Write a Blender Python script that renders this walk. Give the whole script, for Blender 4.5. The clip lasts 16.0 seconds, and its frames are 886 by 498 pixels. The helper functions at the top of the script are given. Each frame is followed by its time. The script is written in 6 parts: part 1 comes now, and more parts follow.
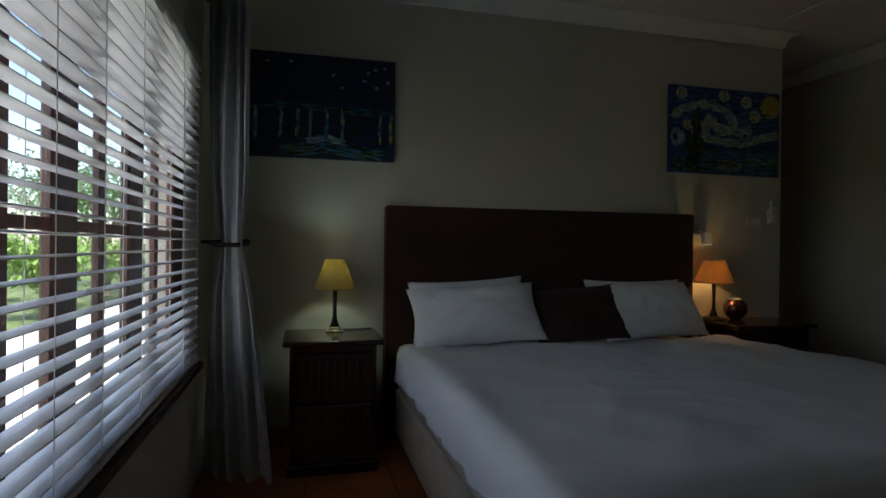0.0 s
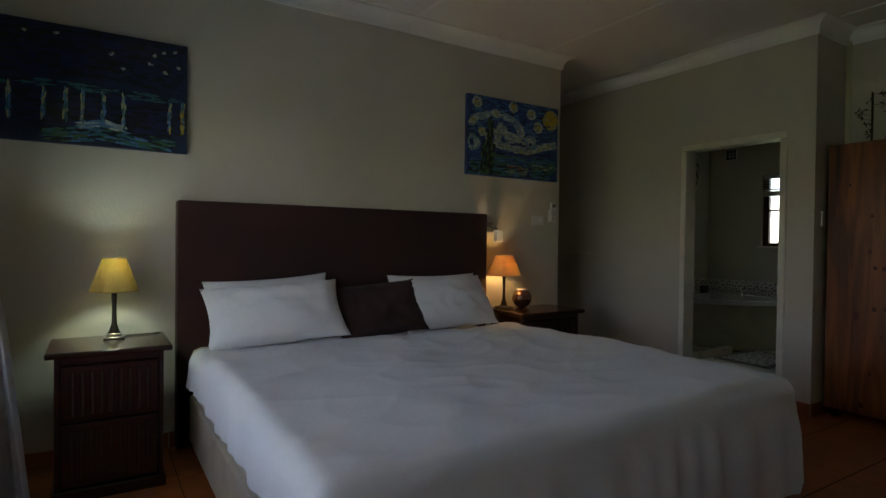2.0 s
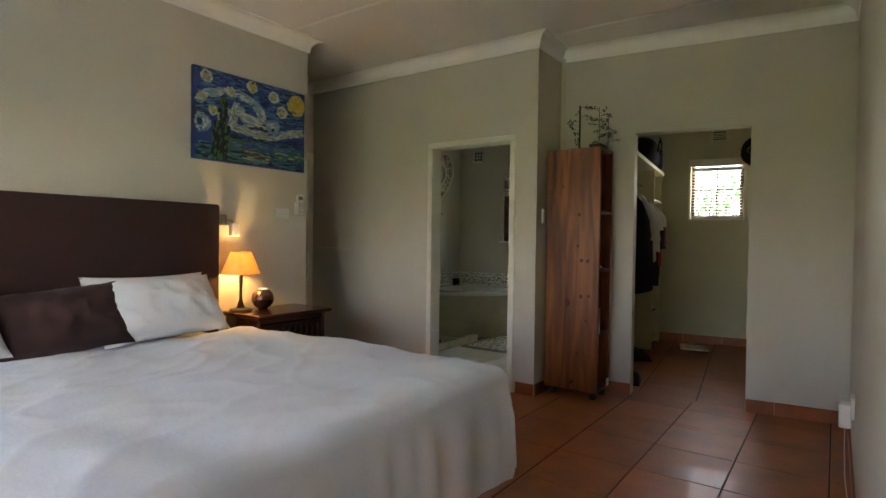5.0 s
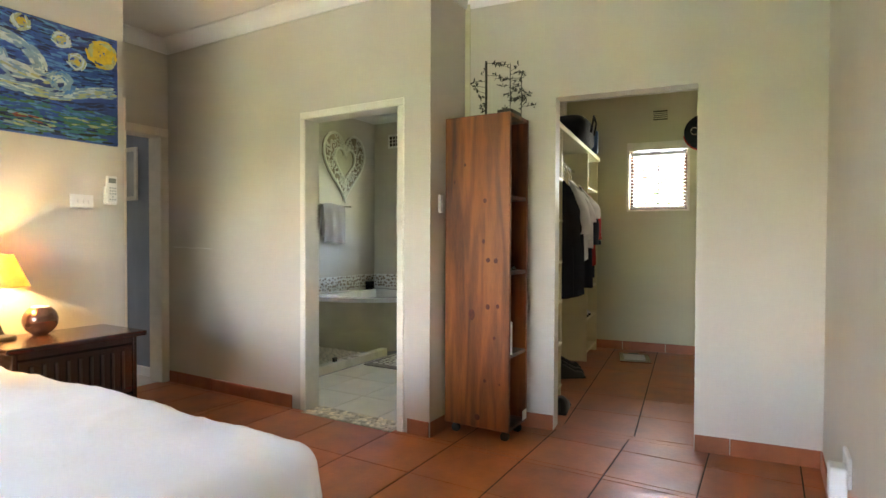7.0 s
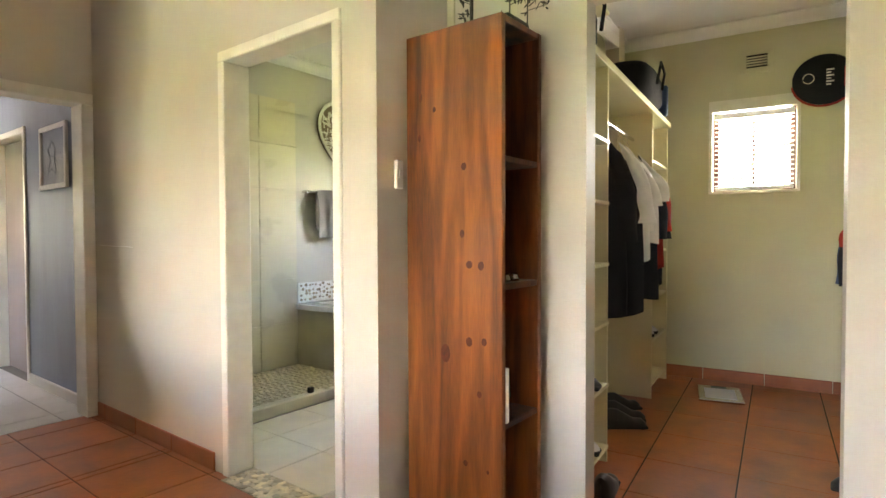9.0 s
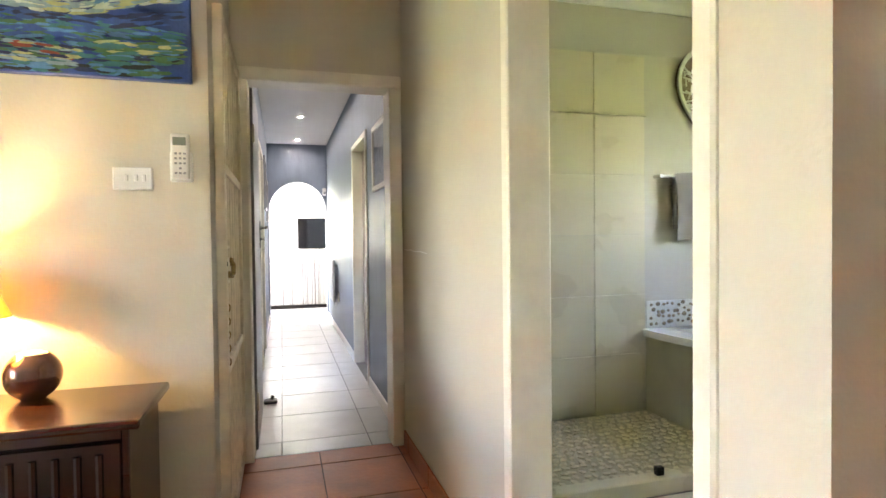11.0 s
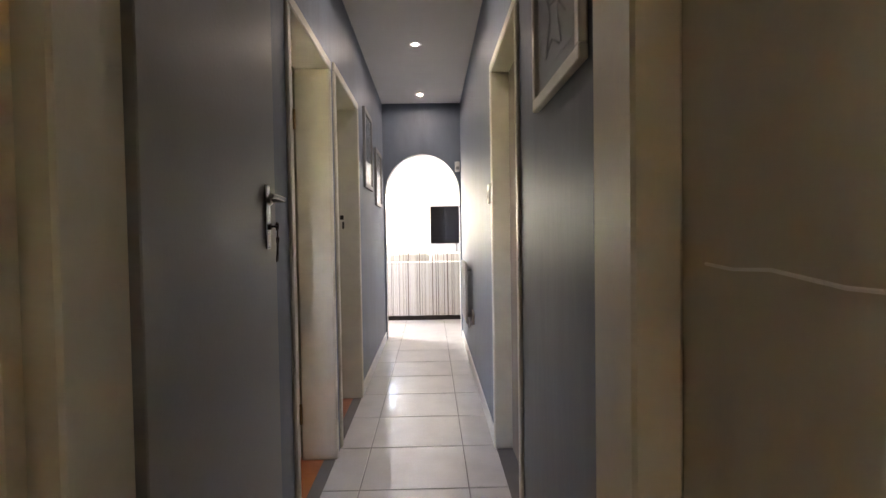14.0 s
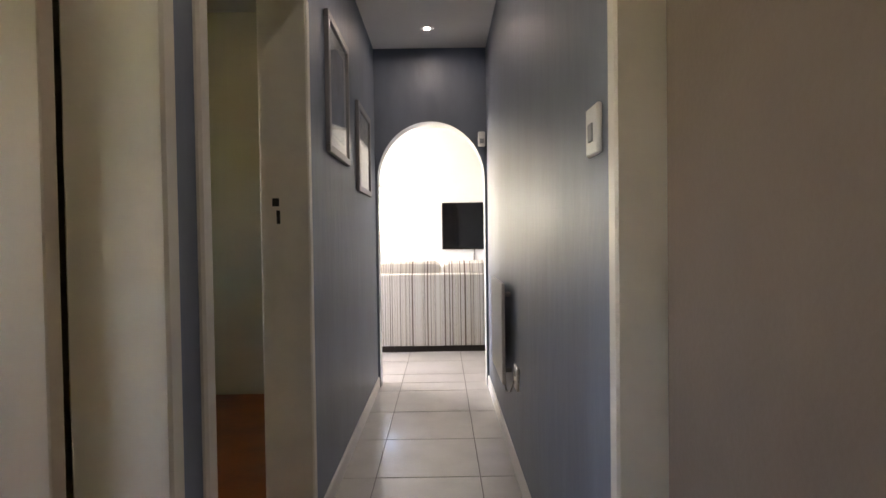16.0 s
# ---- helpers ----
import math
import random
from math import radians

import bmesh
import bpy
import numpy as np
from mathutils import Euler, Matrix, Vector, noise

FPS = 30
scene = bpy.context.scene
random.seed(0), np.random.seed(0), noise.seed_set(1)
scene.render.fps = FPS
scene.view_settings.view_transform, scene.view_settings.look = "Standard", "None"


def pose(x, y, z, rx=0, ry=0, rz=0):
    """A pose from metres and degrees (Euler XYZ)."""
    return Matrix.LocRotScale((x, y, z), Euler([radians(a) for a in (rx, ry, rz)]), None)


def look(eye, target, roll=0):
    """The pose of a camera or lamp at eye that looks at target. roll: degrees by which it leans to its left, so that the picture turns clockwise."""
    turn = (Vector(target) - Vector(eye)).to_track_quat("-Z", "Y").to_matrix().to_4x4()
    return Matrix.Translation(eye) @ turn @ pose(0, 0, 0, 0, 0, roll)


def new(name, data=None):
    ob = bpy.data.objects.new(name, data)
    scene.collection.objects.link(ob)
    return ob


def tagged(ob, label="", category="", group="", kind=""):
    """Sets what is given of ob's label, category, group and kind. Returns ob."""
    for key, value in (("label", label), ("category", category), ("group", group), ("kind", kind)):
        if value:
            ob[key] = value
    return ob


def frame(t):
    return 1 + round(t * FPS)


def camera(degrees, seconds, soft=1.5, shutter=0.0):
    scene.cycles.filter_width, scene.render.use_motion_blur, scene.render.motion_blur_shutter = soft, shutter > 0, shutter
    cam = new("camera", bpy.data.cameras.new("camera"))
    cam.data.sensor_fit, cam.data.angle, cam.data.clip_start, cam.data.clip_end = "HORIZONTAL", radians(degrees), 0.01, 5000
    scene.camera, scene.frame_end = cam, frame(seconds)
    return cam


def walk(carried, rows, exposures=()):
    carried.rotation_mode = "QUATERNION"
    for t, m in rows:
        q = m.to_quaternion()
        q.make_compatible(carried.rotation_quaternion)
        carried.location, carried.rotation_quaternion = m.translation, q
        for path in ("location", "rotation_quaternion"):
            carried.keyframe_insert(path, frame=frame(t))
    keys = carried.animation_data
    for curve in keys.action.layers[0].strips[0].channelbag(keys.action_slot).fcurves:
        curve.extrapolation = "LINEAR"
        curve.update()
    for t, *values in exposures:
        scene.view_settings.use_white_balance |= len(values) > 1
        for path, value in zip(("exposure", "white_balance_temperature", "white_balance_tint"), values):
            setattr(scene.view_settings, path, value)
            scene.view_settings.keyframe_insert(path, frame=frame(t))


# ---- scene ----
cam = camera(77.3, 16.0)
PATH = [
    (0, (-0.099, -0.236, 1.188), (0.394, 1.702, 1.181), 0.7),
    (0.5, (-0.039, -0.258, 1.16), (0.594, 1.639, 1.169), 0.5),
    (1, (-0.02, -0.271, 1.165), (0.761, 1.57, 1.171), 0.4),
    (1.5, (-0.003, -0.314, 1.21), (0.929, 1.455, 1.189), 0.7),
    (2, (0.008, -0.35, 1.222), (1.068, 1.346, 1.194), 0.7),
    (2.5, (0.032, -0.379, 1.23), (1.217, 1.232, 1.2), 0.8),
    (3, (0.067, -0.405, 1.217), (1.364, 1.118, 1.192), 0.8),
    (3.5, (0.096, -0.388, 1.224), (1.497, 1.039, 1.2), 0.8),
    (4, (0.127, -0.361, 1.211), (1.629, 0.959, 1.192), 0.7),
    (4.5, (0.203, -0.337, 1.216), (1.784, 0.888, 1.193), 0.7),
    (6.8, (1.375, -0.201, 1.236), (3.091, 0.825, 1.191), 0.4),
    (7, (1.493, -0.165, 1.201), (3.216, 0.85, 1.164), 0.2),
    (7.5, (1.855, -0.116, 1.186), (3.576, 0.903, 1.15), 0.1),
    (8, (2.193, -0.069, 1.175), (3.909, 0.956, 1.137), 0.1),
    (8.5, (2.506, -0.02, 1.196), (4.182, 1.071, 1.149), -0.0),
    (9, (2.828, 0.135, 1.182), (4.412, 1.356, 1.131), -0.2),
    (9.5, (3.081, 0.317, 1.182), (4.504, 1.721, 1.126), -0.4),
    (10, (3.329, 0.516, 1.2), (4.48, 2.151, 1.144), -0.7),
    (10.2, (3.414, 0.597, 1.182), (4.44, 2.312, 1.134), -0.7),
    (12.3, (3.824, 1.999, 1.21), (3.955, 3.994, 1.161), -0.9),
    (12.5, (3.846, 2.137, 1.197), (3.964, 4.133, 1.149), -0.9),
    (13, (3.907, 2.536, 1.184), (3.986, 4.534, 1.134), -0.9),
    (13.5, (3.938, 2.956, 1.175), (3.988, 4.954, 1.12), -1.0),
    (14, (3.974, 3.412, 1.168), (4.016, 5.41, 1.109), -0.9),
    (14.5, (3.983, 3.836, 1.162), (4.008, 5.835, 1.102), -1.1),
    (15, (3.982, 4.305, 1.186), (3.997, 6.304, 1.121), -0.9),
    (15.5, (3.985, 4.800, 1.178), (3.991, 6.799, 1.119), -0.9),
    (16, (3.960, 5.275, 1.147), (3.964, 7.274, 1.105), -0.8),
]
# seconds, stops and white balance: the clip's camera opens up as it turns from the window, and warms
EXPOSURE = [(0, 1.38, 6500, 12), (0.5, 1.93, 6570, 13), (1.5, 2.4, 6700, 15), (2.5, 3.05, 6850, 17), (3.5, 3.75, 7200, 18), (4.7, 4.27, 7300, 19), (6.8, 6.08, 7000, 21), (8.0, 6.33, 7100, 22), (9.0, 6.66, 7650, 24), (10.2, 6.75, 7300, 21), (12.5, 5.6, 7700, 22), (13.0, 5.42, 8000, 24), (14.0, 5.35, 8000, 25), (14.6, 5.1, 8050, 25), (15.1, 5.1, 8050, 25), (15.6, 4.8, 8300, 26), (16, 4.6, 8300, 26)]
LIVING_W, DOWN_W, LAMP_A, LAMP_B = 4.5, 0.24, 0.58, 0.42
walk(cam, [(t, look(e, g, r)) for t, e, g, r in PATH], EXPOSURE)

# ---- sky, sun and large lights ----
world = bpy.data.worlds.new("sky")
scene.world = world
world.use_nodes = True
wn = world.node_tree.nodes
sky = wn.new("ShaderNodeTexSky")
sky.sky_type = "NISHITA"
sky.sun_disc = False
sky.sun_elevation = radians(58)
sky.sun_rotation = radians(200)
world.node_tree.links.new(sky.outputs[0], wn["Background"].inputs[0])
wn["Background"].inputs[1].default_value = 0.15


def lamp(name, kind, energy, color, m, **kw):
    d = bpy.data.lights.new(name, kind)
    d.energy, d.color = energy, color
    if kind == "AREA":
        d.shape, d.size, d.size_y = "RECTANGLE", kw["sx"], kw["sy"]
    elif kind == "SUN":
        d.angle = radians(0.5)
    else:
        d.shadow_soft_size = kw.get("r", 0.03)
        if kind == "SPOT":
            d.spot_size, d.spot_blend = radians(kw["cone"]), 0.9
    ob = new(name, d)
    ob.matrix_world = m
    return ob


lamp("sun", "SUN", 4.0, (1, 0.95, 0.87), look((0, 0, 0), (-0.18, 0.5, -0.85)))
# added fill at an unseen living room side window; small closet window's daylight
lamp("living_fill_light", "AREA", LIVING_W, (0.95, 0.98, 1), look((1.6, 11.2, 1.55), (4.5, 11.0, 1.0)), sx=2.0, sy=1.3)
lamp("closet_window_light", "AREA", 0.95, (0.97, 1.0, 0.93), look((8.02, 0.90, 1.98), (6.0, 0.66, 0.9)), sx=0.75, sy=0.6)
lamp("bedside_bulb", "POINT", LAMP_A, (0.74, 1.0, 0.86), pose(0.085, 2.97, 1.055), r=0.025)
lamp("bedside_bulb", "POINT", LAMP_B, (1.0, 0.67, 0.27), pose(2.705, 3.06, 1.03), r=0.025)
for dy in (6.14, 7.6, 9.10):
    lamp("downlight_bulb", "SPOT", DOWN_W, (0.96, 0.97, 1.0), pose(3.88, dy, 2.565), r=0.03, cone=68)


# ---- materials ----
def mat(name, color, rough=0.6, metal=0.0, vary=0.08, scale=5.0, bump=0.08, bscale=90.0, rnd=0.0, spec=0.5, coat=0.0, trans=0.0, stretch=(1, 1, 1), sheen=0.0):
    m = bpy.data.materials.new(name)
    m.use_nodes = True
    nt = m.node_tree
    n, l = nt.nodes, nt.links
    b = n["Principled BSDF"]
    geo = n.new("ShaderNodeNewGeometry")
    mp = n.new("ShaderNodeMapping")
    mp.inputs["Scale"].default_value = stretch
    l.new(geo.outputs["Position"], mp.inputs[0])
    big = n.new("ShaderNodeTexNoise")
    big.inputs["Scale"].default_value, big.inputs["Detail"].default_value = scale, 4
    l.new(mp.outputs[0], big.inputs["Vector"])
    fine = n.new("ShaderNodeTexNoise")
    fine.inputs["Scale"].default_value, fine.inputs["Detail"].default_value = bscale, 3
    l.new(mp.outputs[0], fine.inputs["Vector"])
    mix = n.new("ShaderNodeMix")
    mix.data_type = "RGBA"
    mix.inputs["A"].default_value = (*[max(0, c * (1 - vary)) for c in color], 1)
    mix.inputs["B"].default_value = (*[min(1, c * (1 + vary)) for c in color], 1)
    add = n.new("ShaderNodeMath")
    add.operation = "MULTIPLY_ADD"
    l.new(fine.outputs[0], add.inputs[0])
    add.inputs[1].default_value = 0.35
    sub = n.new("ShaderNodeMapRange")
    sub.inputs["From Min"].default_value, sub.inputs["From Max"].default_value = 0.3, 0.7
    l.new(big.outputs[0], sub.inputs["Value"])
    l.new(sub.outputs[0], add.inputs[2])
    l.new(add.outputs[0], mix.inputs["Factor"])
    out = mix.outputs["Result"]
    if rnd:
        info = n.new("ShaderNodeObjectInfo")
        rng = n.new("ShaderNodeMapRange")
        rng.inputs["To Min"].default_value, rng.inputs["To Max"].default_value = 1 - rnd, 1 + rnd
        l.new(info.outputs["Random"], rng.inputs["Value"])
        hsv = n.new("ShaderNodeHueSaturation")
        l.new(rng.outputs[0], hsv.inputs["Value"])
        l.new(out, hsv.inputs["Color"])
        out = hsv.outputs[0]
    l.new(out, b.inputs["Base Color"])
    rr = n.new("ShaderNodeMapRange")
    rr.inputs["To Min"].default_value, rr.inputs["To Max"].default_value = max(0, rough * 0.85), min(1, rough * 1.15)
    l.new(big.outputs[0], rr.inputs["Value"])
    l.new(rr.outputs[0], b.inputs["Roughness"])
    b.inputs["Metallic"].default_value = metal
    b.inputs["Specular IOR Level"].default_value = spec
    b.inputs["Coat Weight"].default_value = coat
    b.inputs["Transmission Weight"].default_value = trans
    b.inputs["Sheen Weight"].default_value = sheen
    if bump:
        bp = n.new("ShaderNodeBump")
        bp.inputs["Strength"].default_value, bp.inputs["Distance"].default_value = bump, 0.01
        l.new(fine.outputs[0], bp.inputs["Height"])
        l.new(bp.outputs[0], b.inputs["Normal"])
    return m


def wood(name, dark, light, rough=0.4, scale=3.0, axis="Z", coat=0.2, stretch=0.12, streak=0.3, ring=0.075, broad=7.0):
    """Board wood: long wavering grain along an axis, with broad darker stain."""
    m = bpy.data.materials.new(name)
    m.use_nodes = True
    n, l = m.node_tree.nodes, m.node_tree.links
    b = n["Principled BSDF"]
    geo, mp = n.new("ShaderNodeNewGeometry"), n.new("ShaderNodeMapping")
    mp.inputs["Scale"].default_value = {"Z": (1, 1, stretch), "X": (stretch, 1, 1), "Y": (1, stretch, 1)}[axis]
    l.new(geo.outputs["Position"], mp.inputs[0])
    warp = n.new("ShaderNodeTexNoise")
    warp.inputs["Scale"].default_value, warp.inputs["Detail"].default_value = scale * 1.6, 3
    l.new(mp.outputs[0], warp.inputs["Vector"])
    wv = n.new("ShaderNodeMath")
    wv.operation = "MULTIPLY"
    l.new(warp.outputs[0], wv.inputs[0])
    wv.inputs[1].default_value = 42
    sn = n.new("ShaderNodeMath")
    sn.operation = "SINE"
    l.new(wv.outputs[0], sn.inputs[0])
    fine = n.new("ShaderNodeTexNoise")
    fine.inputs["Scale"].default_value, fine.inputs["Detail"].default_value = 160, 2
    l.new(mp.outputs[0], fine.inputs["Vector"])
    stain = n.new("ShaderNodeTexNoise")
    stain.inputs["Scale"].default_value, stain.inputs["Detail"].default_value = broad, 4
    l.new(mp.outputs[0], stain.inputs["Vector"])
    a1 = n.new("ShaderNodeMath")
    a1.operation = "MULTIPLY_ADD"
    l.new(sn.outputs[0], a1.inputs[0])
    a1.inputs[1].default_value = ring
    l.new(stain.outputs[0], a1.inputs[2])
    a2 = n.new("ShaderNodeMath")
    a2.operation = "MULTIPLY_ADD"
    l.new(fine.outputs[0], a2.inputs[0])
    a2.inputs[1].default_value = streak
    l.new(a1.outputs[0], a2.inputs[2])
    ramp = n.new("ShaderNodeValToRGB")
    ramp.color_ramp.elements[0].position, ramp.color_ramp.elements[0].color = 0.29 + streak / 2, (*dark, 1)
    ramp.color_ramp.elements[1].position, ramp.color_ramp.elements[1].color = 0.71 + streak / 2, (*light, 1)
    e = ramp.color_ramp.elements.new(0.49 + streak / 2)
    e.color = (*[d * 0.55 + c * 0.45 for d, c in zip(dark, light)], 1)
    l.new(a2.outputs[0], ramp.inputs[0])
    l.new(ramp.outputs[0], b.inputs["Base Color"])
    b.inputs["Roughness"].default_value = rough
    b.inputs["Coat Weight"].default_value = coat
    b.inputs["Coat Roughness"].default_value = 0.25
    bp = n.new("ShaderNodeBump")
    bp.inputs["Strength"].default_value, bp.inputs["Distance"].default_value = 0.12, 0.004
    l.new(a2.outputs[0], bp.inputs["Height"])
    l.new(bp.outputs[0], b.inputs["Normal"])
    return m


def glass(name, tint=(1, 1, 1)):
    m = bpy.data.materials.new(name)
    m.use_nodes = True
    n, l = m.node_tree.nodes, m.node_tree.links
    n.remove(n["Principled BSDF"])
    t, g, x = n.new("ShaderNodeBsdfTransparent"), n.new("ShaderNodeBsdfGlossy"), n.new("ShaderNodeMixShader")
    t.inputs[0].default_value = (*tint, 1)
    g.inputs["Roughness"].default_value = 0.03
    lw = n.new("ShaderNodeLayerWeight")
    pw, ad = n.new("ShaderNodeMath"), n.new("ShaderNodeMath")
    pw.operation, ad.operation = "POWER", "MULTIPLY_ADD"
    l.new(lw.outputs["Facing"], pw.inputs[0])
    pw.inputs[1].default_value = 5
    l.new(pw.outputs[0], ad.inputs[0])
    ad.inputs[1].default_value, ad.inputs[2].default_value = 0.6, 0.03
    l.new(ad.outputs[0], x.inputs[0])
    l.new(t.outputs[0], x.inputs[1])
    l.new(g.outputs[0], x.inputs[2])
    l.new(x.outputs[0], n["Material Output"].inputs[0])
    return m


def glow(name, color, strength):
    m = bpy.data.materials.new(name)
    m.use_nodes = True
    b = m.node_tree.nodes["Principled BSDF"]
    b.inputs["Emission Color"].default_value, b.inputs["Emission Strength"].default_value = (*color, 1), strength
    return m


def stripes(name):
    """Woven sofa cloth with irregular upright stripes."""
    m = bpy.data.materials.new(name)
    m.use_nodes = True
    n, l = m.node_tree.nodes, m.node_tree.links
    b = n["Principled BSDF"]
    geo, sep = n.new("ShaderNodeNewGeometry"), n.new("ShaderNodeSeparateXYZ")
    l.new(geo.outputs["Position"], sep.inputs[0])
    nz = n.new("ShaderNodeTexNoise")
    nz.noise_dimensions = "1D"
    nz.inputs["Scale"].default_value, nz.inputs["Detail"].default_value = 40, 1.5
    l.new(sep.outputs[0], nz.inputs["W"])
    ramp = n.new("ShaderNodeValToRGB")
    r = ramp.color_ramp
    r.interpolation = "CONSTANT"
    r.elements[0].position, r.elements[0].color = 0, (0.16, 0.13, 0.10, 1)
    r.elements[1].position, r.elements[1].color = 0.36, (0.62, 0.56, 0.48, 1)
    for p, c in ((0.43, (0.78, 0.75, 0.70)), (0.53, (0.50, 0.42, 0.34)), (0.56, (0.80, 0.77, 0.72)), (0.63, (0.24, 0.20, 0.16)), (0.655, (0.74, 0.70, 0.64))):
        e = r.elements.new(p)
        e.color = (*c, 1)
    l.new(nz.outputs[0], ramp.inputs[0])
    l.new(ramp.outputs[0], b.inputs["Base Color"])
    b.inputs["Roughness"].default_value = 0.9
    f = n.new("ShaderNodeTexNoise")
    f.inputs["Scale"].default_value = 400
    l.new(geo.outputs["Position"], f.inputs["Vector"])
    bp = n.new("ShaderNodeBump")
    bp.inputs["Strength"].default_value, bp.inputs["Distance"].default_value = 0.2, 0.003
    l.new(f.outputs[0], bp.inputs["Height"])
    l.new(bp.outputs[0], b.inputs["Normal"])
    return m


def shade_cloth(name, color):
    """Pleated lampshade cloth that lets the bulb's light through."""
    m = mat(name, color, 0.9, vary=0.12, scale=30, bump=0.15, bscale=300)
    n, l = m.node_tree.nodes, m.node_tree.links
    b = n["Principled BSDF"]
    tr, mx = n.new("ShaderNodeBsdfTranslucent"), n.new("ShaderNodeMixShader")
    tr.inputs[0].default_value = (*color, 1)
    mx.inputs[0].default_value = 0.32
    l.new(b.outputs[0], mx.inputs[1])
    l.new(tr.outputs[0], mx.inputs[2])
    l.new(mx.outputs[0], n["Material Output"].inputs[0])
    return m


PAINT = mat("greige_wall_paint", (0.60, 0.555, 0.465), 0.62, vary=0.05, scale=1.6, bump=0.12, bscale=70)
CREAM = mat("cream_wall_paint", (0.60, 0.57, 0.385), 0.6, vary=0.05, scale=1.6, bump=0.1, bscale=70)
BLUEGREY = mat("blue_grey_satin_paint", (0.168, 0.203, 0.256), 0.48, vary=0.16, scale=4.0, bump=0.25, bscale=14, spec=0.6, stretch=(1, 1, 0.35))
LIVING = mat("pale_living_room_paint", (0.74, 0.76, 0.76), 0.6, vary=0.03, scale=1.5)
CEIL = mat("ceiling_white", (0.80, 0.775, 0.74), 0.8, vary=0.04, scale=1.2, bump=0.05)
CORNICE = mat("cornice_white", (0.86, 0.85, 0.82), 0.6, vary=0.03)
TERRA = mat("terracotta_tile", (0.365, 0.104, 0.027), 0.42, vary=0.28, scale=4.5, bump=0.1, bscale=40, rnd=0.10, coat=0.06)
SKIRT = mat("terracotta_skirting", (0.34, 0.105, 0.038), 0.38, vary=0.16, scale=7, rnd=0.12)
GROUT = mat("dark_grout", (0.06, 0.035, 0.02), 0.9, vary=0.25, scale=12)
CTILE = mat("pale_porcelain_tile", (0.56, 0.545, 0.52), 0.3, vary=0.1, scale=5, bump=0.04, rnd=0.05, coat=0.2)
CGROUT = mat("grey_grout", (0.16, 0.15, 0.14), 0.9)
BTILE = mat("cream_bath_tile", (0.70, 0.64, 0.50), 0.3, vary=0.08, scale=5, rnd=0.04, coat=0.2)
WTILE = mat("sand_wall_tile", (0.68, 0.61, 0.45), 0.28, vary=0.05, scale=3, bump=0.05, rnd=0.04, coat=0.2)
TUBTILE = mat("olive_bath_panel", (0.47, 0.42, 0.28), 0.4, vary=0.1, scale=5)
PEBBLE = mat("river_pebble", (0.60, 0.52, 0.36), 0.5, vary=0.28, scale=26, rnd=0.35)
MOSAIC = mat("mosaic_stone", (0.26, 0.20, 0.14), 0.4, vary=0.6, scale=34)
MORTAR = mat("pebble_mortar", (0.46, 0.40, 0.28), 0.9, vary=0.15)
FRAMEW = mat("cream_enamel_frame", (0.79, 0.75, 0.65), 0.38, vary=0.06, scale=9, bump=0.05)
GATEW = mat("cream_gate_enamel", (0.74, 0.66, 0.53), 0.42, vary=0.12, scale=14, bump=0.08)
LEAFG = mat("grey_painted_door", (0.30, 0.30, 0.30), 0.36, vary=0.08, scale=3, bump=0.06)
DOORW = mat("cream_door_leaf", (0.68, 0.60, 0.49), 0.4, vary=0.06, scale=4)
LEAFT = mat("taupe_door_leaf", (0.26, 0.205, 0.165), 0.45, vary=0.1, scale=4)
PINE = wood("stained_pine", (0.052, 0.010, 0.004), (0.33, 0.098, 0.020), 0.34, 3.0, stretch=0.10, streak=0.20, ring=0.085, broad=5.5)
# darker copy of the pine: the shade inside the bookcase put into the colour
PINESHADE = wood("stained_pine_inside_shade", (0.035, 0.007, 0.004), (0.17, 0.042, 0.014), 0.5, 4.0, streak=0.15)
KNOT = mat("pine_knot", (0.080, 0.013, 0.005), 0.6, vary=0.45, scale=60)
MAHOG = wood("dark_mahogany", (0.014, 0.004, 0.003), (0.055, 0.013, 0.009), 0.24, 5.0, "X", coat=0.5)
BROWNFR = wood("brown_window_wood", (0.05, 0.016, 0.010), (0.13, 0.045, 0.028), 0.45, 6.0)
SUEDE = mat("brown_headboard_suede", (0.038, 0.012, 0.009), 0.95, vary=0.25, scale=5, bump=0.2, bscale=220, sheen=0.08)
DUVETM = mat("white_duvet_cotton", (0.80, 0.80, 0.81), 0.9, vary=0.03, scale=4, bump=0.12, bscale=55, sheen=0.2)
PILLOWM = mat("white_pillow_cotton", (0.82, 0.82, 0.83), 0.9, vary=0.03, scale=6, bump=0.15, bscale=45, sheen=0.2)
DIVAN = mat("cream_divan_cloth", (0.55, 0.49, 0.39), 0.9, vary=0.1, scale=8, bump=0.25, bscale=180)
CURTAIN = shade_cloth("grey_curtain_cloth", (0.68, 0.68, 0.70))
BLACKR = mat("dark_cord", (0.02, 0.02, 0.022), 0.7)
SLATM = mat("white_blind_slat", (0.80, 0.80, 0.79), 0.4, vary=0.03, scale=5, bump=0.02)
PLASTICW = mat("white_plastic", (0.78, 0.77, 0.73), 0.35, vary=0.03)
PLASTICG = mat("grey_plastic", (0.28, 0.29, 0.29), 0.4)
LCD = mat("grey_lcd", (0.24, 0.27, 0.24), 0.2, vary=0.02)
CHROME = mat("brushed_chrome", (0.62, 0.61, 0.58), 0.22, 1.0, vary=0.08)
DARKMETAL = mat("dark_metal", (0.05, 0.045, 0.04), 0.4, 0.8)
BRASSD = mat("aged_brass", (0.35, 0.24, 0.11), 0.4, 0.9, vary=0.2)
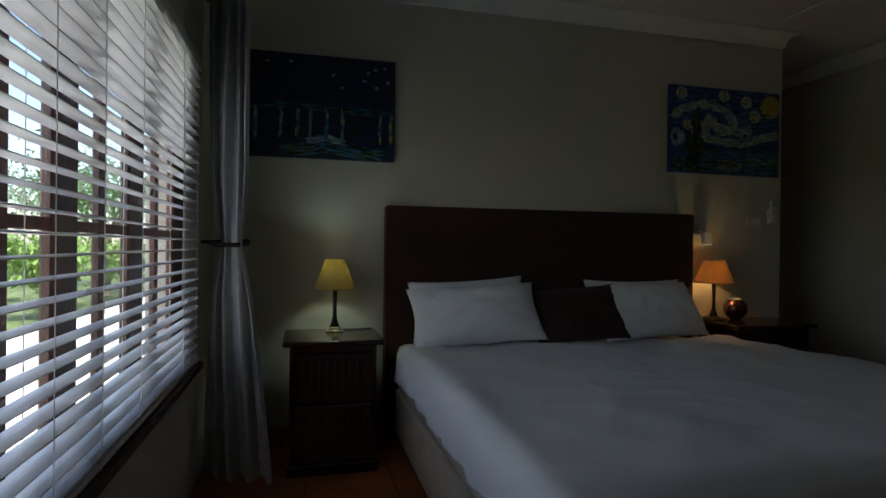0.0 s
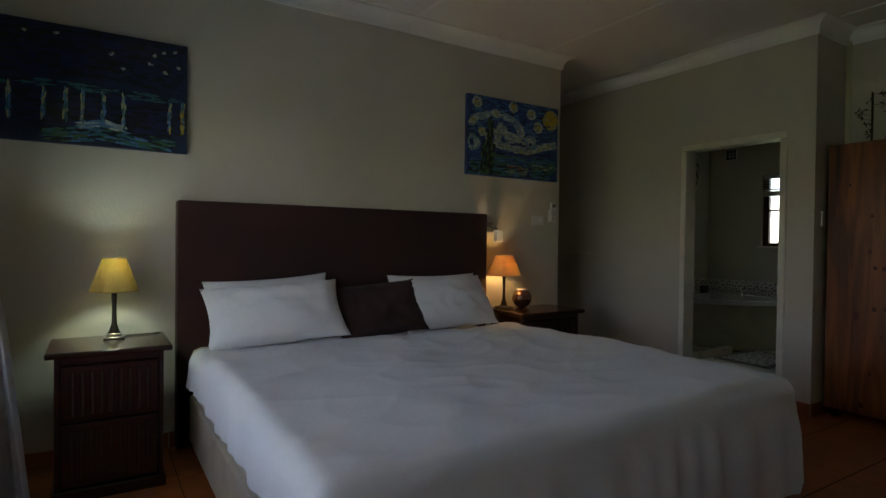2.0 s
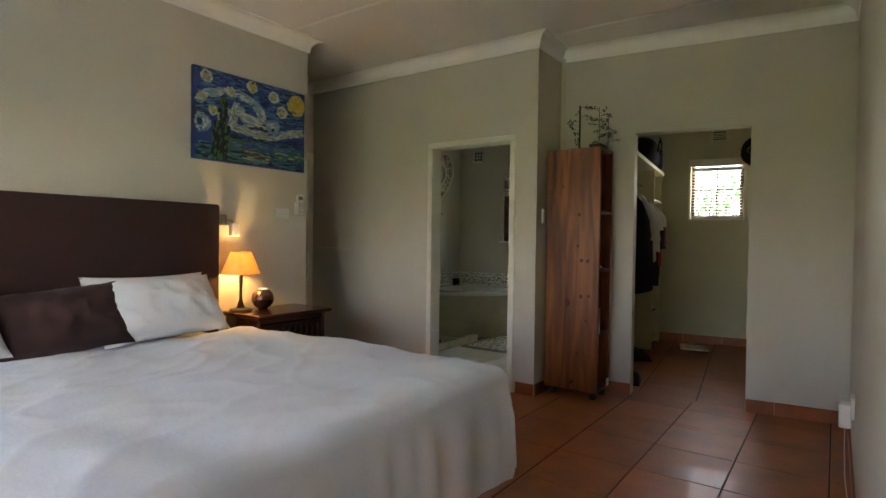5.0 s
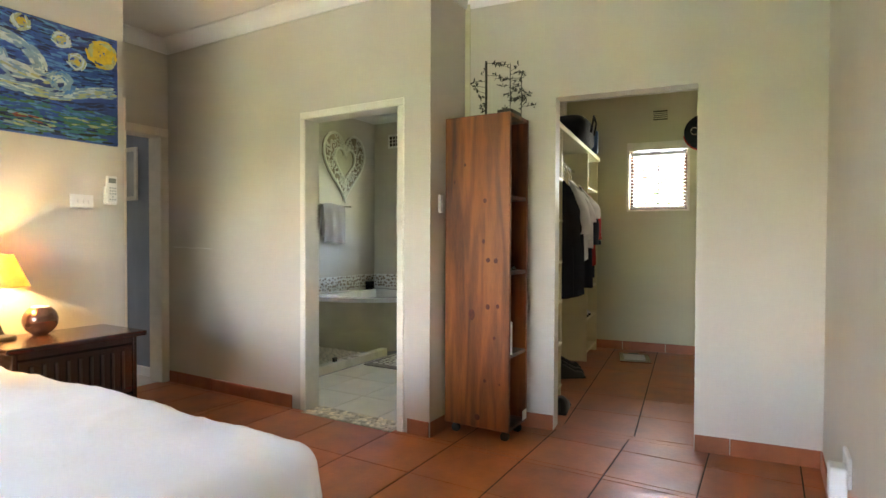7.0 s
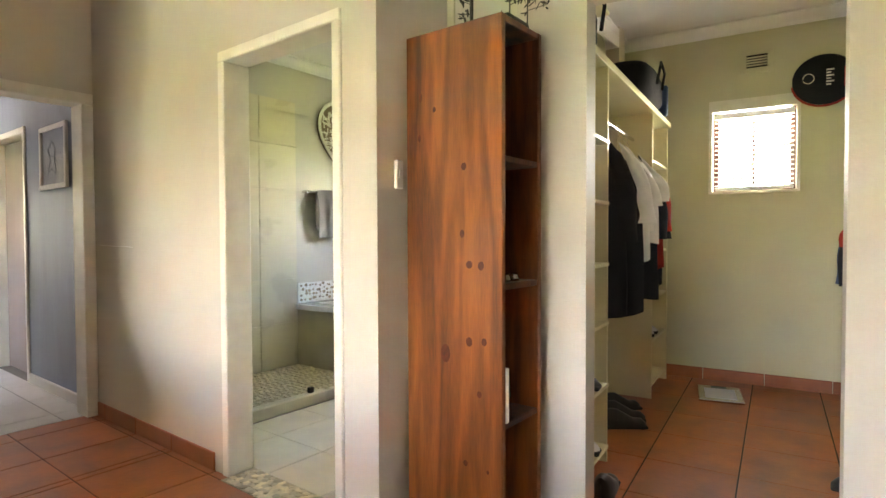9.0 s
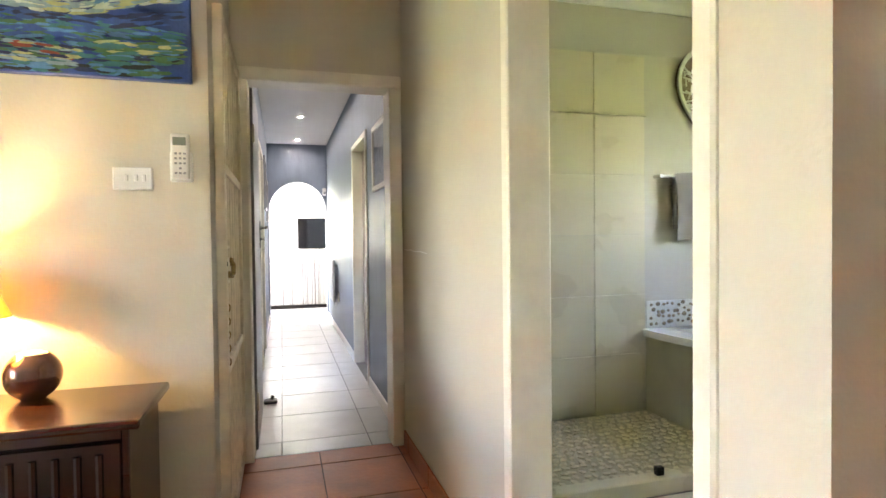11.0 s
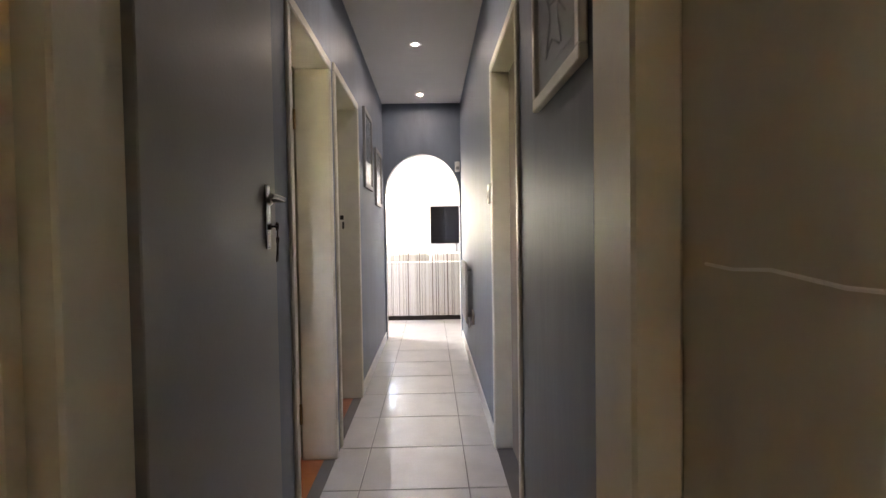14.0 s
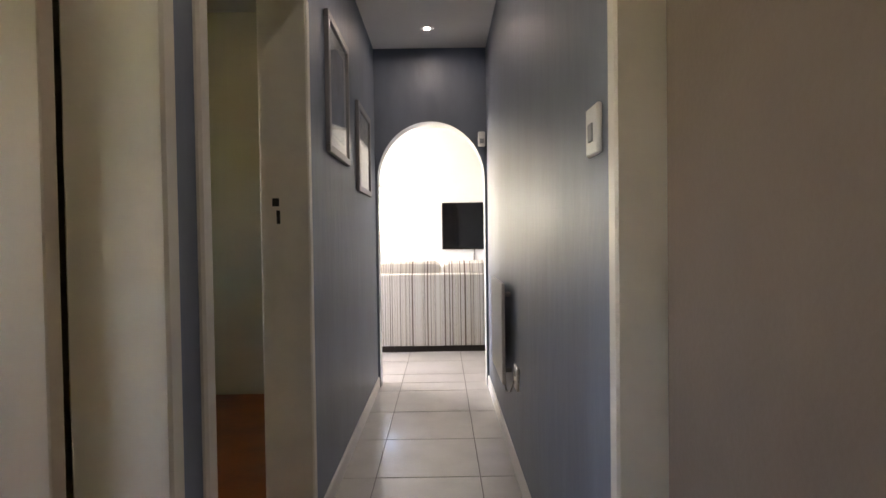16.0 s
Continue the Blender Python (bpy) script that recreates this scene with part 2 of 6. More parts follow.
LUSTRE = mat("bronze_lustre_glaze", (0.16, 0.09, 0.075), 0.14, 0.85, vary=0.35, scale=9)
SHADE1 = shade_cloth("yellow_lampshade_cloth", (0.47, 0.36, 0.14))
SHADE2 = shade_cloth("amber_lampshade_cloth", (0.70, 0.46, 0.18))
GLASS = glass("clear_glass")
TUBW = mat("white_bath_enamel", (0.78, 0.78, 0.75), 0.15, vary=0.02, coat=0.5)
TOWELM = mat("grey_brown_towel", (0.28, 0.25, 0.225), 1.0, vary=0.15, scale=14, bump=0.5, bscale=320)
SHELFM = mat("cream_melamine", (0.70, 0.64, 0.40), 0.4, vary=0.05, scale=4)
NAVY = mat("black_navy_cloth", (0.012, 0.013, 0.022), 0.95, vary=0.25, scale=12, bump=0.3, bscale=160)
WHITECL = mat("white_garment_cloth", (0.74, 0.74, 0.72), 0.9, vary=0.06, scale=10, bump=0.2, bscale=140)
REDCL = mat("red_garment_cloth", (0.48, 0.035, 0.02), 0.9, vary=0.15, scale=10, bump=0.2)
BLUECL = mat("blue_bag_nylon", (0.03, 0.075, 0.17), 0.55, vary=0.2, scale=14)
BLACKBAG = mat("black_bag_nylon", (0.014, 0.014, 0.016), 0.85, vary=0.2, spec=0.2, scale=14, bump=0.25, bscale=70)
SHOEM = mat("black_shoe_leather", (0.015, 0.014, 0.014), 0.4, vary=0.2)
SOFAM = stripes("striped_sofa_cloth")
SOFAB = mat("dark_sofa_plinth", (0.02, 0.014, 0.011), 0.6)
TVB = mat("black_tv_bezel", (0.012, 0.012, 0.013), 0.3)
TVS = mat("black_tv_screen", (0.006, 0.006, 0.007), 0.08, vary=0.01, bump=0)
HEATM = mat("white_heater_panel", (0.62, 0.62, 0.60), 0.4, vary=0.03)
MATTING = mat("pale_picture_mount", (0.52, 0.53, 0.51), 0.8, vary=0.05)
SKETCH = mat("faded_sketch", (0.26, 0.27, 0.25), 0.8, vary=0.5, scale=16)
PICGREY = mat("grey_photo_print", (0.16, 0.19, 0.22), 0.4, vary=0.4, scale=7)
PICDARK = mat("dark_picture_frame", (0.05, 0.045, 0.045), 0.3)
SILVERFR = mat("silver_grey_frame", (0.27, 0.27, 0.275), 0.35, vary=0.1)
HEARTM = mat("white_wicker", (0.74, 0.72, 0.64), 0.7, vary=0.1, scale=20)
# dark brown that paints in the shade between the heart's twigs
HEARTD = mat("wicker_shadow_backing", (0.22, 0.17, 0.12), 0.9, vary=0.3, scale=40)
PAVE = mat("pale_garden_paving", (0.60, 0.575, 0.53), 0.9, vary=0.15, scale=2)
LEAFM = mat("garden_leaf", (0.06, 0.13, 0.035), 0.5, vary=0.45, scale=3)
FERNM = mat("fern_leaf", (0.11, 0.20, 0.035), 0.5, vary=0.35, scale=5)
BARK = mat("tree_bark", (0.12, 0.09, 0.06), 0.9, vary=0.3, scale=8)
BULB = glow("lit_downlight", (1.0, 0.99, 0.96), 30.0)


# ---- helpers for building ----
def bx(bm, x0, y0, z0, x1, y1, z1, bevel=0.0, rot=None):
    m = Matrix.LocRotScale(((x0 + x1) / 2, (y0 + y1) / 2, (z0 + z1) / 2), None, (abs(x1 - x0), abs(y1 - y0), abs(z1 - z0)))
    g = bmesh.ops.create_cube(bm, size=1, matrix=m)
    vs = g["verts"]
    if bevel:
        es = list({e for v in vs for e in v.link_edges})
        r = bmesh.ops.bevel(bm, geom=es, offset=bevel, segments=2 if bevel > 0.006 else 1, affect="EDGES", profile=0.5)
        vs = list({v for f in r["faces"] for v in f.verts} | {v for v in vs if v.is_valid})
    if rot:
        bmesh.ops.transform(bm, matrix=rot, verts=vs)
    return vs


def cyl(bm, a, b, r0, r1=None, seg=12):
    a, b = Vector(a), Vector(b)
    q = (b - a).to_track_quat("Z", "Y").to_matrix().to_4x4()
    m = Matrix.Translation((a + b) / 2) @ q
    return bmesh.ops.create_cone(bm, cap_ends=True, segments=seg, radius1=r0, radius2=r0 if r1 is None else r1, depth=(b - a).length, matrix=m)["verts"]


def lathe(bm, cx, cy, prof, seg=28):
    rings = [[bm.verts.new((cx + r * math.cos(2 * math.pi * i / seg), cy + r * math.sin(2 * math.pi * i / seg), z)) for i in range(seg)] for r, z in prof]
    for a, b in zip(rings, rings[1:]):
        for i in range(seg):
            bm.faces.new((a[i], a[(i + 1) % seg], b[(i + 1) % seg], b[i]))
    if prof[0][0] > 0.001:
        bm.faces.new(rings[0][::-1])
    if prof[-1][0] > 0.001:
        bm.faces.new(rings[-1])


def tube(bm, pts, r, seg=8):
    for a, b in zip(pts, pts[1:]):
        cyl(bm, a, b, r, seg=seg)


def grid(bm, nu, nv, f):
    vs = [[bm.verts.new(f(i / nu, j / nv)) for j in range(nv + 1)] for i in range(nu + 1)]
    for i in range(nu):
        for j in range(nv):
            bm.faces.new((vs[i][j], vs[i + 1][j], vs[i + 1][j + 1], vs[i][j + 1]))
    return vs


def mesh_of(name, bm, material, smooth=False):
    bmesh.ops.recalc_face_normals(bm, faces=bm.faces)
    me = bpy.data.meshes.new(name)
    bm.to_mesh(me)
    bm.free()
    me.materials.append(material)
    if smooth:
        me.shade_smooth()
        me.set_sharp_from_angle(angle=radians(38))
    return me


def thing(name, label, category, at=(0, 0, 0), group="", kind=""):
    ob = new(name)
    ob.location = at
    ob.empty_display_size = 0.1
    return tagged(ob, label, category, group, kind)


def under(ob, parent):
    ob.parent = parent
    p = Vector(parent.location) if parent.parent is None else Vector((0, 0, 0))
    if parent.parent is None:
        ob.matrix_parent_inverse = Matrix.Translation(-p)
    return ob


def part(name, bm, material, parent, label="", smooth=False):
    ob = under(new(name, mesh_of(name, bm, material, smooth)), parent)
    return tagged(ob, label)


def bpart(name, dims, material, parent, label="", bevel=0.003):
    bm = bmesh.new()
    bx(bm, *dims, bevel=bevel)
    return part(name, bm, material, parent, label)


def solo(name, bm, material, label, category, group="", kind="", smooth=False):
    return tagged(new(name, mesh_of(name, bm, material, smooth)), label, category, group, kind)


def wall(name, axis, a0, a1, s0, s1, z0, z1, holes, material, label):
    """A wall of thickness a0..a1 along the axis it faces, running s0..s1, with openings (s0, s1, z0, z1) through it."""
    S = sorted({s0, s1, *[v for h in holes for v in h[:2]]})
    Z = sorted({z0, z1, *[v for h in holes for v in h[2:]]})
    bm = bmesh.new()
    cache = {}

    def v(a, s, z):
        k = (round(a, 4), round(s, 4), round(z, 4))
        if k not in cache:
            cache[k] = bm.verts.new((a, s, z) if axis == "x" else (s, a, z))
        return cache[k]

    def solid(i, j):
        if not (0 <= i < len(S) - 1 and 0 <= j < len(Z) - 1):
            return False
        cs, cz = (S[i] + S[i + 1]) / 2, (Z[j] + Z[j + 1]) / 2
        return not any(h[0] < cs < h[1] and h[2] < cz < h[3] for h in holes)

    for i in range(len(S) - 1):
        for j in range(len(Z) - 1):
            if not solid(i, j):
                continue
            p, q, u, w = S[i], S[i + 1], Z[j], Z[j + 1]
            for a in (a0, a1):
                bm.faces.new((v(a, p, u), v(a, q, u), v(a, q, w), v(a, p, w)))
            for di, dj, e in ((-1, 0, ((p, u), (p, w))), (1, 0, ((q, u), (q, w))), (0, -1, ((p, u), (q, u))), (0, 1, ((p, w), (q, w)))):
                if not solid(i + di, j + dj):
                    (sa, za), (sb, zb) = e
                    bm.faces.new((v(a0, sa, za), v(a1, sa, za), v(a1, sb, zb), v(a0, sb, zb)))
    return solo(name, bm, material, label, "wall", kind="structure")


def sweep(bm, path, prof, closed):
    """Runs a profile of (out from the wall, height) along wall lines whose room lies on the left."""
    pts = [Vector(p) for p in path]
    n = len(pts)
    rings = []
    for i, p in enumerate(pts):
        d0 = (p - pts[i - 1]).normalized() if closed or i else None
        d1 = (pts[(i + 1) % n] - p).normalized() if closed or i < n - 1 else None
        d0, d1 = d0 or d1, d1 or d0
        n0, n1 = Vector((-d0.y, d0.x)), Vector((-d1.y, d1.x))
        k = n0 + n1
        k = k / k.dot(n0)
        rings.append([bm.verts.new((p.x + k.x * o, p.y + k.y * o, z)) for o, z in prof])
    for i in range(n if closed else n - 1):
        a, b = rings[i], rings[(i + 1) % n]
        for j in range(len(prof)):
            bm.faces.new((a[j], a[(j + 1) % len(prof)], b[(j + 1) % len(prof)], b[j]))
    if not closed:
        bm.faces.new(rings[0])
        bm.faces.new(rings[-1])


def cove(top, drop, out):
    """A coved cornice profile."""
    pr = [(0.0, top), (0.0, top - drop), (0.012, top - drop), (0.014, top - drop + 0.012)]
    for k in range(1, 6):
        a = k / 6 * math.pi / 2
        pr.append((out - 0.012 - (out - 0.026) * math.cos(a), top - drop + 0.012 + (drop - 0.024) * math.sin(a)))
    return pr + [(out - 0.012, top - 0.012), (out, top - 0.010), (out, top)]


# ---- structure ----
H = 2.82
# the closet wing stands at a slight angle to the bedroom
WING = Matrix.Translation((4.985, -0.42, 0)) @ Matrix.Rotation(radians(6.6), 4, "Z") @ Matrix.Translation((-4.985, 0.42, 0))


def wing(ob, dx=0.0, dy=0.0, dz=0.0):
    """Sets a thing, laid out square, into the angled closet wing."""
    ob.matrix_basis = WING @ Matrix.Translation((dx, dy, dz)) @ ob.matrix_basis
    return ob


wall("wall_west", "x", -0.82, -0.60, -0.80, 3.40, 0, H, [(0.10, 2.66, 0.62, 2.05)], PAINT, "greige plastered bedroom wall with a wide window")
wall("wall_north", "y", 3.20, 3.40, -0.60, 3.405, 0, H, [], PAINT, "greige plastered wall behind the bed")
wall("wall_passage", "x", 3.20, 3.405, 3.40, 4.15, 0, H, [], PAINT, "short greige return wall beside the gate")
wall("wall_door", "y", 4.15, 4.30, 3.20, 4.31, 0, H, [(3.43, 4.31, 0, 2.085)], PAINT, "greige wall over the passage doorway")
wall("wall_bathroom_west", "x", 4.31, 4.43, 1.585, 4.30, 0, H, [(1.80, 2.63, 0, 2.055)], PAINT, "greige wall with the bathroom doorway")
wall("wall_closet_north", "y", 1.585, 1.72, 4.43, 4.80, 0, H, [], PAINT, "short greige return wall behind the bookcase")
wing(wall("wall_closet_back", "y", 1.565, 1.70, 4.975, 8.04, 0, H, [], CREAM, "cream wall between closet and bathroom"))
wing(wall("wall_closet_west", "x", 4.985, 5.105, -0.42, 1.565, 0, H, [(0.194, 0.997, 0, 2.08)], PAINT, "greige wall with an open closet doorway"))
wing(wall("wall_closet_south", "y", -0.60, -0.42, 5.0, 8.04, 0, H, [], CREAM, "cream closet wall behind the second rail"))
wall("wall_south", "y", -0.62, -0.42, 1.20, 5.05, 0, H, [], PAINT, "plain greige bedroom wall")
wall("wall_south_recess", "y", -1.00, -0.80, -0.82, 1.40, 0, H, [], PAINT, "plain greige wall of a shallow bedroom recess")
wall("wall_recess_return", "x", 1.20, 1.40, -0.80, -0.62, 0, H, [], PAINT, "greige return of the shallow recess")
wing(wall("wall_closet_east", "x", 7.84, 8.04, -0.42, 1.565, 0, H, [(0.255, 0.825, 1.52, 2.22)], CREAM, "cream closet wall with a small window"))
wall("wall_bathroom_east", "x", 7.17, 7.29, 1.72, 4.20, 0, H, [(2.80, 3.48, 1.21, 2.11)], PAINT, "greige bathroom wall with a window")
wall("wall_bathroom_north", "y", 4.20, 4.30, 4.43, 7.29, 0, H, [], PAINT, "greige bathroom wall behind the bath")
wall("wall_corridor_left", "x", 3.30, 3.46, 4.30, 9.50, 0, H, [(5.45, 6.29, 0, 2.04), (6.44, 7.35, 0, 2.07)], BLUEGREY, "blue-grey satin corridor wall with two doorways")
wall("wall_corridor_right", "x", 4.31, 4.43, 4.30, 9.50, 0, H, [(5.50, 6.37, 0, 2.04)], BLUEGREY, "blue-grey satin corridor wall with a doorway")
# both openings are added, out of view, to let daylight onto the inner doors
wall("wall_spare_west", "x", 1.00, 1.20, 4.15, 9.62, 0, H, [(4.75, 5.55, 1.1, 1.95), (7.3, 7.8, 1.3, 2.0)], CREAM, "cream wall of the spare rooms with two added windows")
wall("wall_spare_south", "y", 4.15, 4.30, 1.20, 3.20, 0, H, [], CREAM, "cream wall of the spare room")
wall("wall_spare_middle", "y", 6.315, 6.395, 1.20, 3.30, 0, H, [], CREAM, "cream wall between the spare rooms")
wall("wall_spare_north", "y", 9.38, 9.495, 1.20, 3.30, 0, H, [], CREAM, "cream end wall of the spare room")
wall("wall_room_behind", "x", 5.30, 5.40, 4.30, 9.50, 0, H, [], CREAM, "cream wall behind the closed door")
wall("wall_living_west", "x", 1.30, 1.50, 9.62, 13.0, 0, H, [(10.2, 12.2, 0.9, 2.2)], LIVING, "pale living room wall with an added unseen window")
wall("wall_living_east", "x", 6.60, 6.80, 9.62, 13.0, 0, H, [], LIVING, "pale living room wall")
wall("wall_living_north", "y", 12.80, 13.00, 1.50, 6.60, 0, H, [(2.55, 3.36, 0.95, 1.88)], LIVING, "pale living room wall behind the television")


def arch_wall():
    """The wall at the corridor's end with a round-headed opening."""
    bm = bmesh.new()
    x0, x1, spring, top, n = 3.475, 4.295, 1.585, 2.03, 24
    cx, r = (x0 + x1) / 2, (x1 - x0) / 2
    arc = [(cx - r * math.cos(math.pi * k / n), spring + (top - spring) * math.sin(math.pi * k / n)) for k in range(n + 1)]
    for y in (9.50, 9.62):
        for xa, xb in ((1.0, x0), (x1, 6.8)):
            bm.faces.new([bm.verts.new(p) for p in ((xa, y, 0), (xb, y, 0), (xb, y, H), (xa, y, H))])
        for (xa, za), (xb, zb) in zip(arc, arc[1:]):
            bm.faces.new([bm.verts.new(p) for p in ((xa, y, za), (xb, y, zb), (xb, y, H), (xa, y, H))])
    rim = [(x0, 0)] + arc + [(x1, 0)]
    for (xa, za), (xb, zb) in zip(rim, rim[1:]):
        if (xa, za) != (xb, zb):
            bm.faces.new([bm.verts.new(p) for p in ((xa, 9.5, za), (xb, 9.5, zb), (xb, 9.62, zb), (xa, 9.62, za))])
    bmesh.ops.remove_doubles(bm, verts=bm.verts, dist=0.0005)
    ob = solo("wall_arch", bm, BLUEGREY, "blue-grey wall with a white-edged round arch", "wall", kind="structure")
    lining = bmesh.new()
    inner = [(x0 + 0.004, 0.0)] + [(cx - (r - 0.004) * math.cos(math.pi * k / n), spring + (top - spring - 0.004) * math.sin(math.pi * k / n)) for k in range(n + 1)] + [(x1 - 0.004, 0.0)]
    outer = [(cx + (x - cx) * (r - 0.001) / (r - 0.004), z + (0.003 if z > spring else 0)) for x, z in inner]
    for i in range(len(inner) - 1):
        quad = [(inner[i], 9.497), (inner[i + 1], 9.497), (inner[i + 1], 9.623), (inner[i], 9.623)]
        lining.faces.new([lining.verts.new((p[0], y, p[1])) for p, y in quad])
        for y in (9.497, 9.623):
            lining.faces.new([lining.verts.new((p[0], y, p[1])) for p in (inner[i], inner[i + 1], outer[i + 1], outer[i])])
    part("arch_lining", lining, LIVING, ob, "white painted arch reveal")


arch_wall()

# ceilings
for nm, dims, lb in (("ceiling", (-0.82, -1.00, H, 8.30, 4.30, H + 0.1), "white board ceiling with thin joint strips"),
                     ("ceiling_bathroom", (4.43, 1.72, 2.74, 7.17, 4.20, 2.80), "white bathroom ceiling"),
                     ("ceiling_corridor", (3.46, 4.30, 2.58, 4.31, 9.50, 2.70), "white corridor ceiling with round downlights"),
                     ("ceiling_spare", (1.0, 4.30, H, 5.4, 9.62, H + 0.1), "white ceiling of the spare rooms"),
                     ("ceiling_living", (1.3, 9.62, 2.62, 6.8, 13.0, 2.72), "white living room ceiling")):
    bm = bmesh.new()
    bx(bm, *dims)
    if nm == "ceiling":
        for sx, ya, yb in ((0.68, -0.32, 3.10), (1.93, -0.32, 3.10), (3.18, -0.32, 3.10), (4.38, -0.32, 1.48)):
            bx(bm, sx - 0.014, ya, H - 0.010, sx + 0.014, yb, H - 0.001, bevel=0.003)
    ob = solo(nm, bm, CEIL, lb, "ceiling", kind="structure")
    ob.data.materials.append(CORNICE)
    for f in ob.data.polygons:
        if f.center.z < dims[2] - 0.0005:
            f.material_index = 1

ROOM = [(-0.6, -0.80), (1.20, -0.80), (1.20, -0.42), (4.985, -0.42), (4.759, 1.585), (4.31, 1.585), (4.31, 4.15), (3.405, 4.15), (3.405, 3.20), (-0.6, 3.20)]
for nm, path, top, drop, lb in (("cornice", ROOM, H, 0.105, "white coved bedroom cornice"),
                                ("cornice", [tuple((WING @ Vector((x, y, 0)))[:2]) for x, y in ((5.105, -0.42), (7.84, -0.42), (7.84, 1.565), (5.105, 1.565))], H, 0.08, "white coved closet cornice"),
                                ("cornice", [(4.43, 1.72), (7.17, 1.72), (7.17, 4.20), (4.43, 4.20)], 2.74, 0.085, "white coved bathroom cornice")):
    bm = bmesh.new()
    sweep(bm, path, cove(top - 0.001, drop, 0.09), True)
    solo(nm, bm, CORNICE, lb, "cornice", kind="structure")

# corridor baseboards, white
for path in ([(3.46, 9.50), (3.46, 7.39)], [(3.46, 5.38), (3.46, 4.31)], [(4.31, 4.31), (4.31, 5.465)], [(4.31, 6.41), (4.31, 9.50)]):
    bm = bmesh.new()
    sweep(bm, path, [(0.0005, 0.001), (0.0005, 0.085), (0.006, 0.085), (0.011, 0.076), (0.012, 0.001)], False)
    solo("baseboard", bm, CORNICE, "white painted corridor baseboard", "baseboard", kind="structure")


def door_frame(name, axis, a0, a1, s0, s1, top, label, w=0.055, proud=0.012, material=None):
    """Pressed-steel frame: two jambs and a head that wrap the wall's edges."""
    fr = thing(name, label, "door frame", kind="structure")
    material = material or FRAMEW

    def dims(p0, p1, z0, z1, d=0.0):
        return (a0 - proud + d, p0, z0, a1 + proud - d, p1, z1) if axis == "x" else (p0, a0 - proud + d, z0, p1, a1 + proud - d, z1)
    bpart("jamb", dims(s0, s0 + w, 0, top - w), material, fr, bevel=0.006)
    bpart("jamb", dims(s1 - w, s1, 0, top - w), material, fr, bevel=0.006)
    bpart("head", dims(s0, s1, top - w, top), material, fr, bevel=0.006)
    return fr


# bathroom doorway
door_frame("door_frame_bathroom", "x", 4.31, 4.43, 1.772, 2.642, 2.067, "cream enamelled frame of the open bathroom doorway", w=0.05)
# passage door, grey, standing open along the corridor wall
pf = door_frame("door_frame_passage", "y", 4.15, 4.30, 3.42, 4.309, 2.10, "cream enamelled frame of the passage doorway", w=0.07)
for z in (1.78, 0.28):
    bm = bmesh.new()
    cyl(bm, (3.508, 4.318, z - 0.05), (3.508, 4.318, z + 0.05), 0.007)
    part("hinge", bm, FRAMEW, pf)
door_frame("door_frame_spare", "x", 3.30, 3.46, 5.43, 6.31, 2.06, "cream frame of a doorway with its door opened inward", w=0.05)
door_frame("door_frame_spare", "x", 3.30, 3.46, 6.41, 7.38, 2.09, "cream frame of an open doorway to a dim room", w=0.05)
door_frame("door_frame_side", "x", 4.31, 4.43, 5.47, 6.40, 2.06, "cream frame round a closed door", w=0.05)


# ---- windows and blinds ----
def window_west():
    w = thing("window_1", "brown wooden casement window behind a venetian blind", "window", kind="structure")
    xa, xb = -0.684, -0.655
    for y0, y1 in ((0.10, 0.20), (0.60, 0.78), (1.22, 1.37), (1.80, 1.97), (2.44, 2.66)):
        bpart("mullion", (xa, y0, 0.62, xb, y1, 2.05), BROWNFR, w, bevel=0.006)
    for y0, y1 in ((0.36, 0.41), (0.98, 1.03), (1.535, 1.58), (2.15, 2.20)):
        bpart("glazing_bar", (xa + 0.004, y0, 0.70, xb - 0.004, y1, 1.98), BROWNFR, w)
    spans = ((0.20, 0.60), (0.78, 1.22), (1.37, 1.80), (1.97, 2.44))
    for y0, y1 in spans:
        bpart("bottom_rail", (xa, y0, 0.62, xb, y1, 0.70), BROWNFR, w)
        bpart("top_rail", (xa, y0, 1.98, xb, y1, 2.05), BROWNFR, w)
        bpart("cross_bar", (xa + 0.006, y0, 1.215, xb - 0.006, y1, 1.245), BROWNFR, w)
        p = bpart("pane", (-0.671, y0 + 0.002, 0.702, -0.668, y1 - 0.002, 1.978), GLASS, w, bevel=0)
        p.visible_shadow = False
    for yy, z in ((2.035, 1.35), (2.06, 0.95)):
        bm = bmesh.new()
        tube(bm, [(-0.652, yy, z), (-0.64, yy, z + 0.05), (-0.625, yy, z + 0.06)], 0.006)
        part("window_latch", bm, DARKMETAL, w)
    bpart("window_sill", (-0.655, 0.06, 0.575, -0.565, 2.70, 0.615), BROWNFR, w, "dark brown wooden sill", bevel=0.008)


window_west()


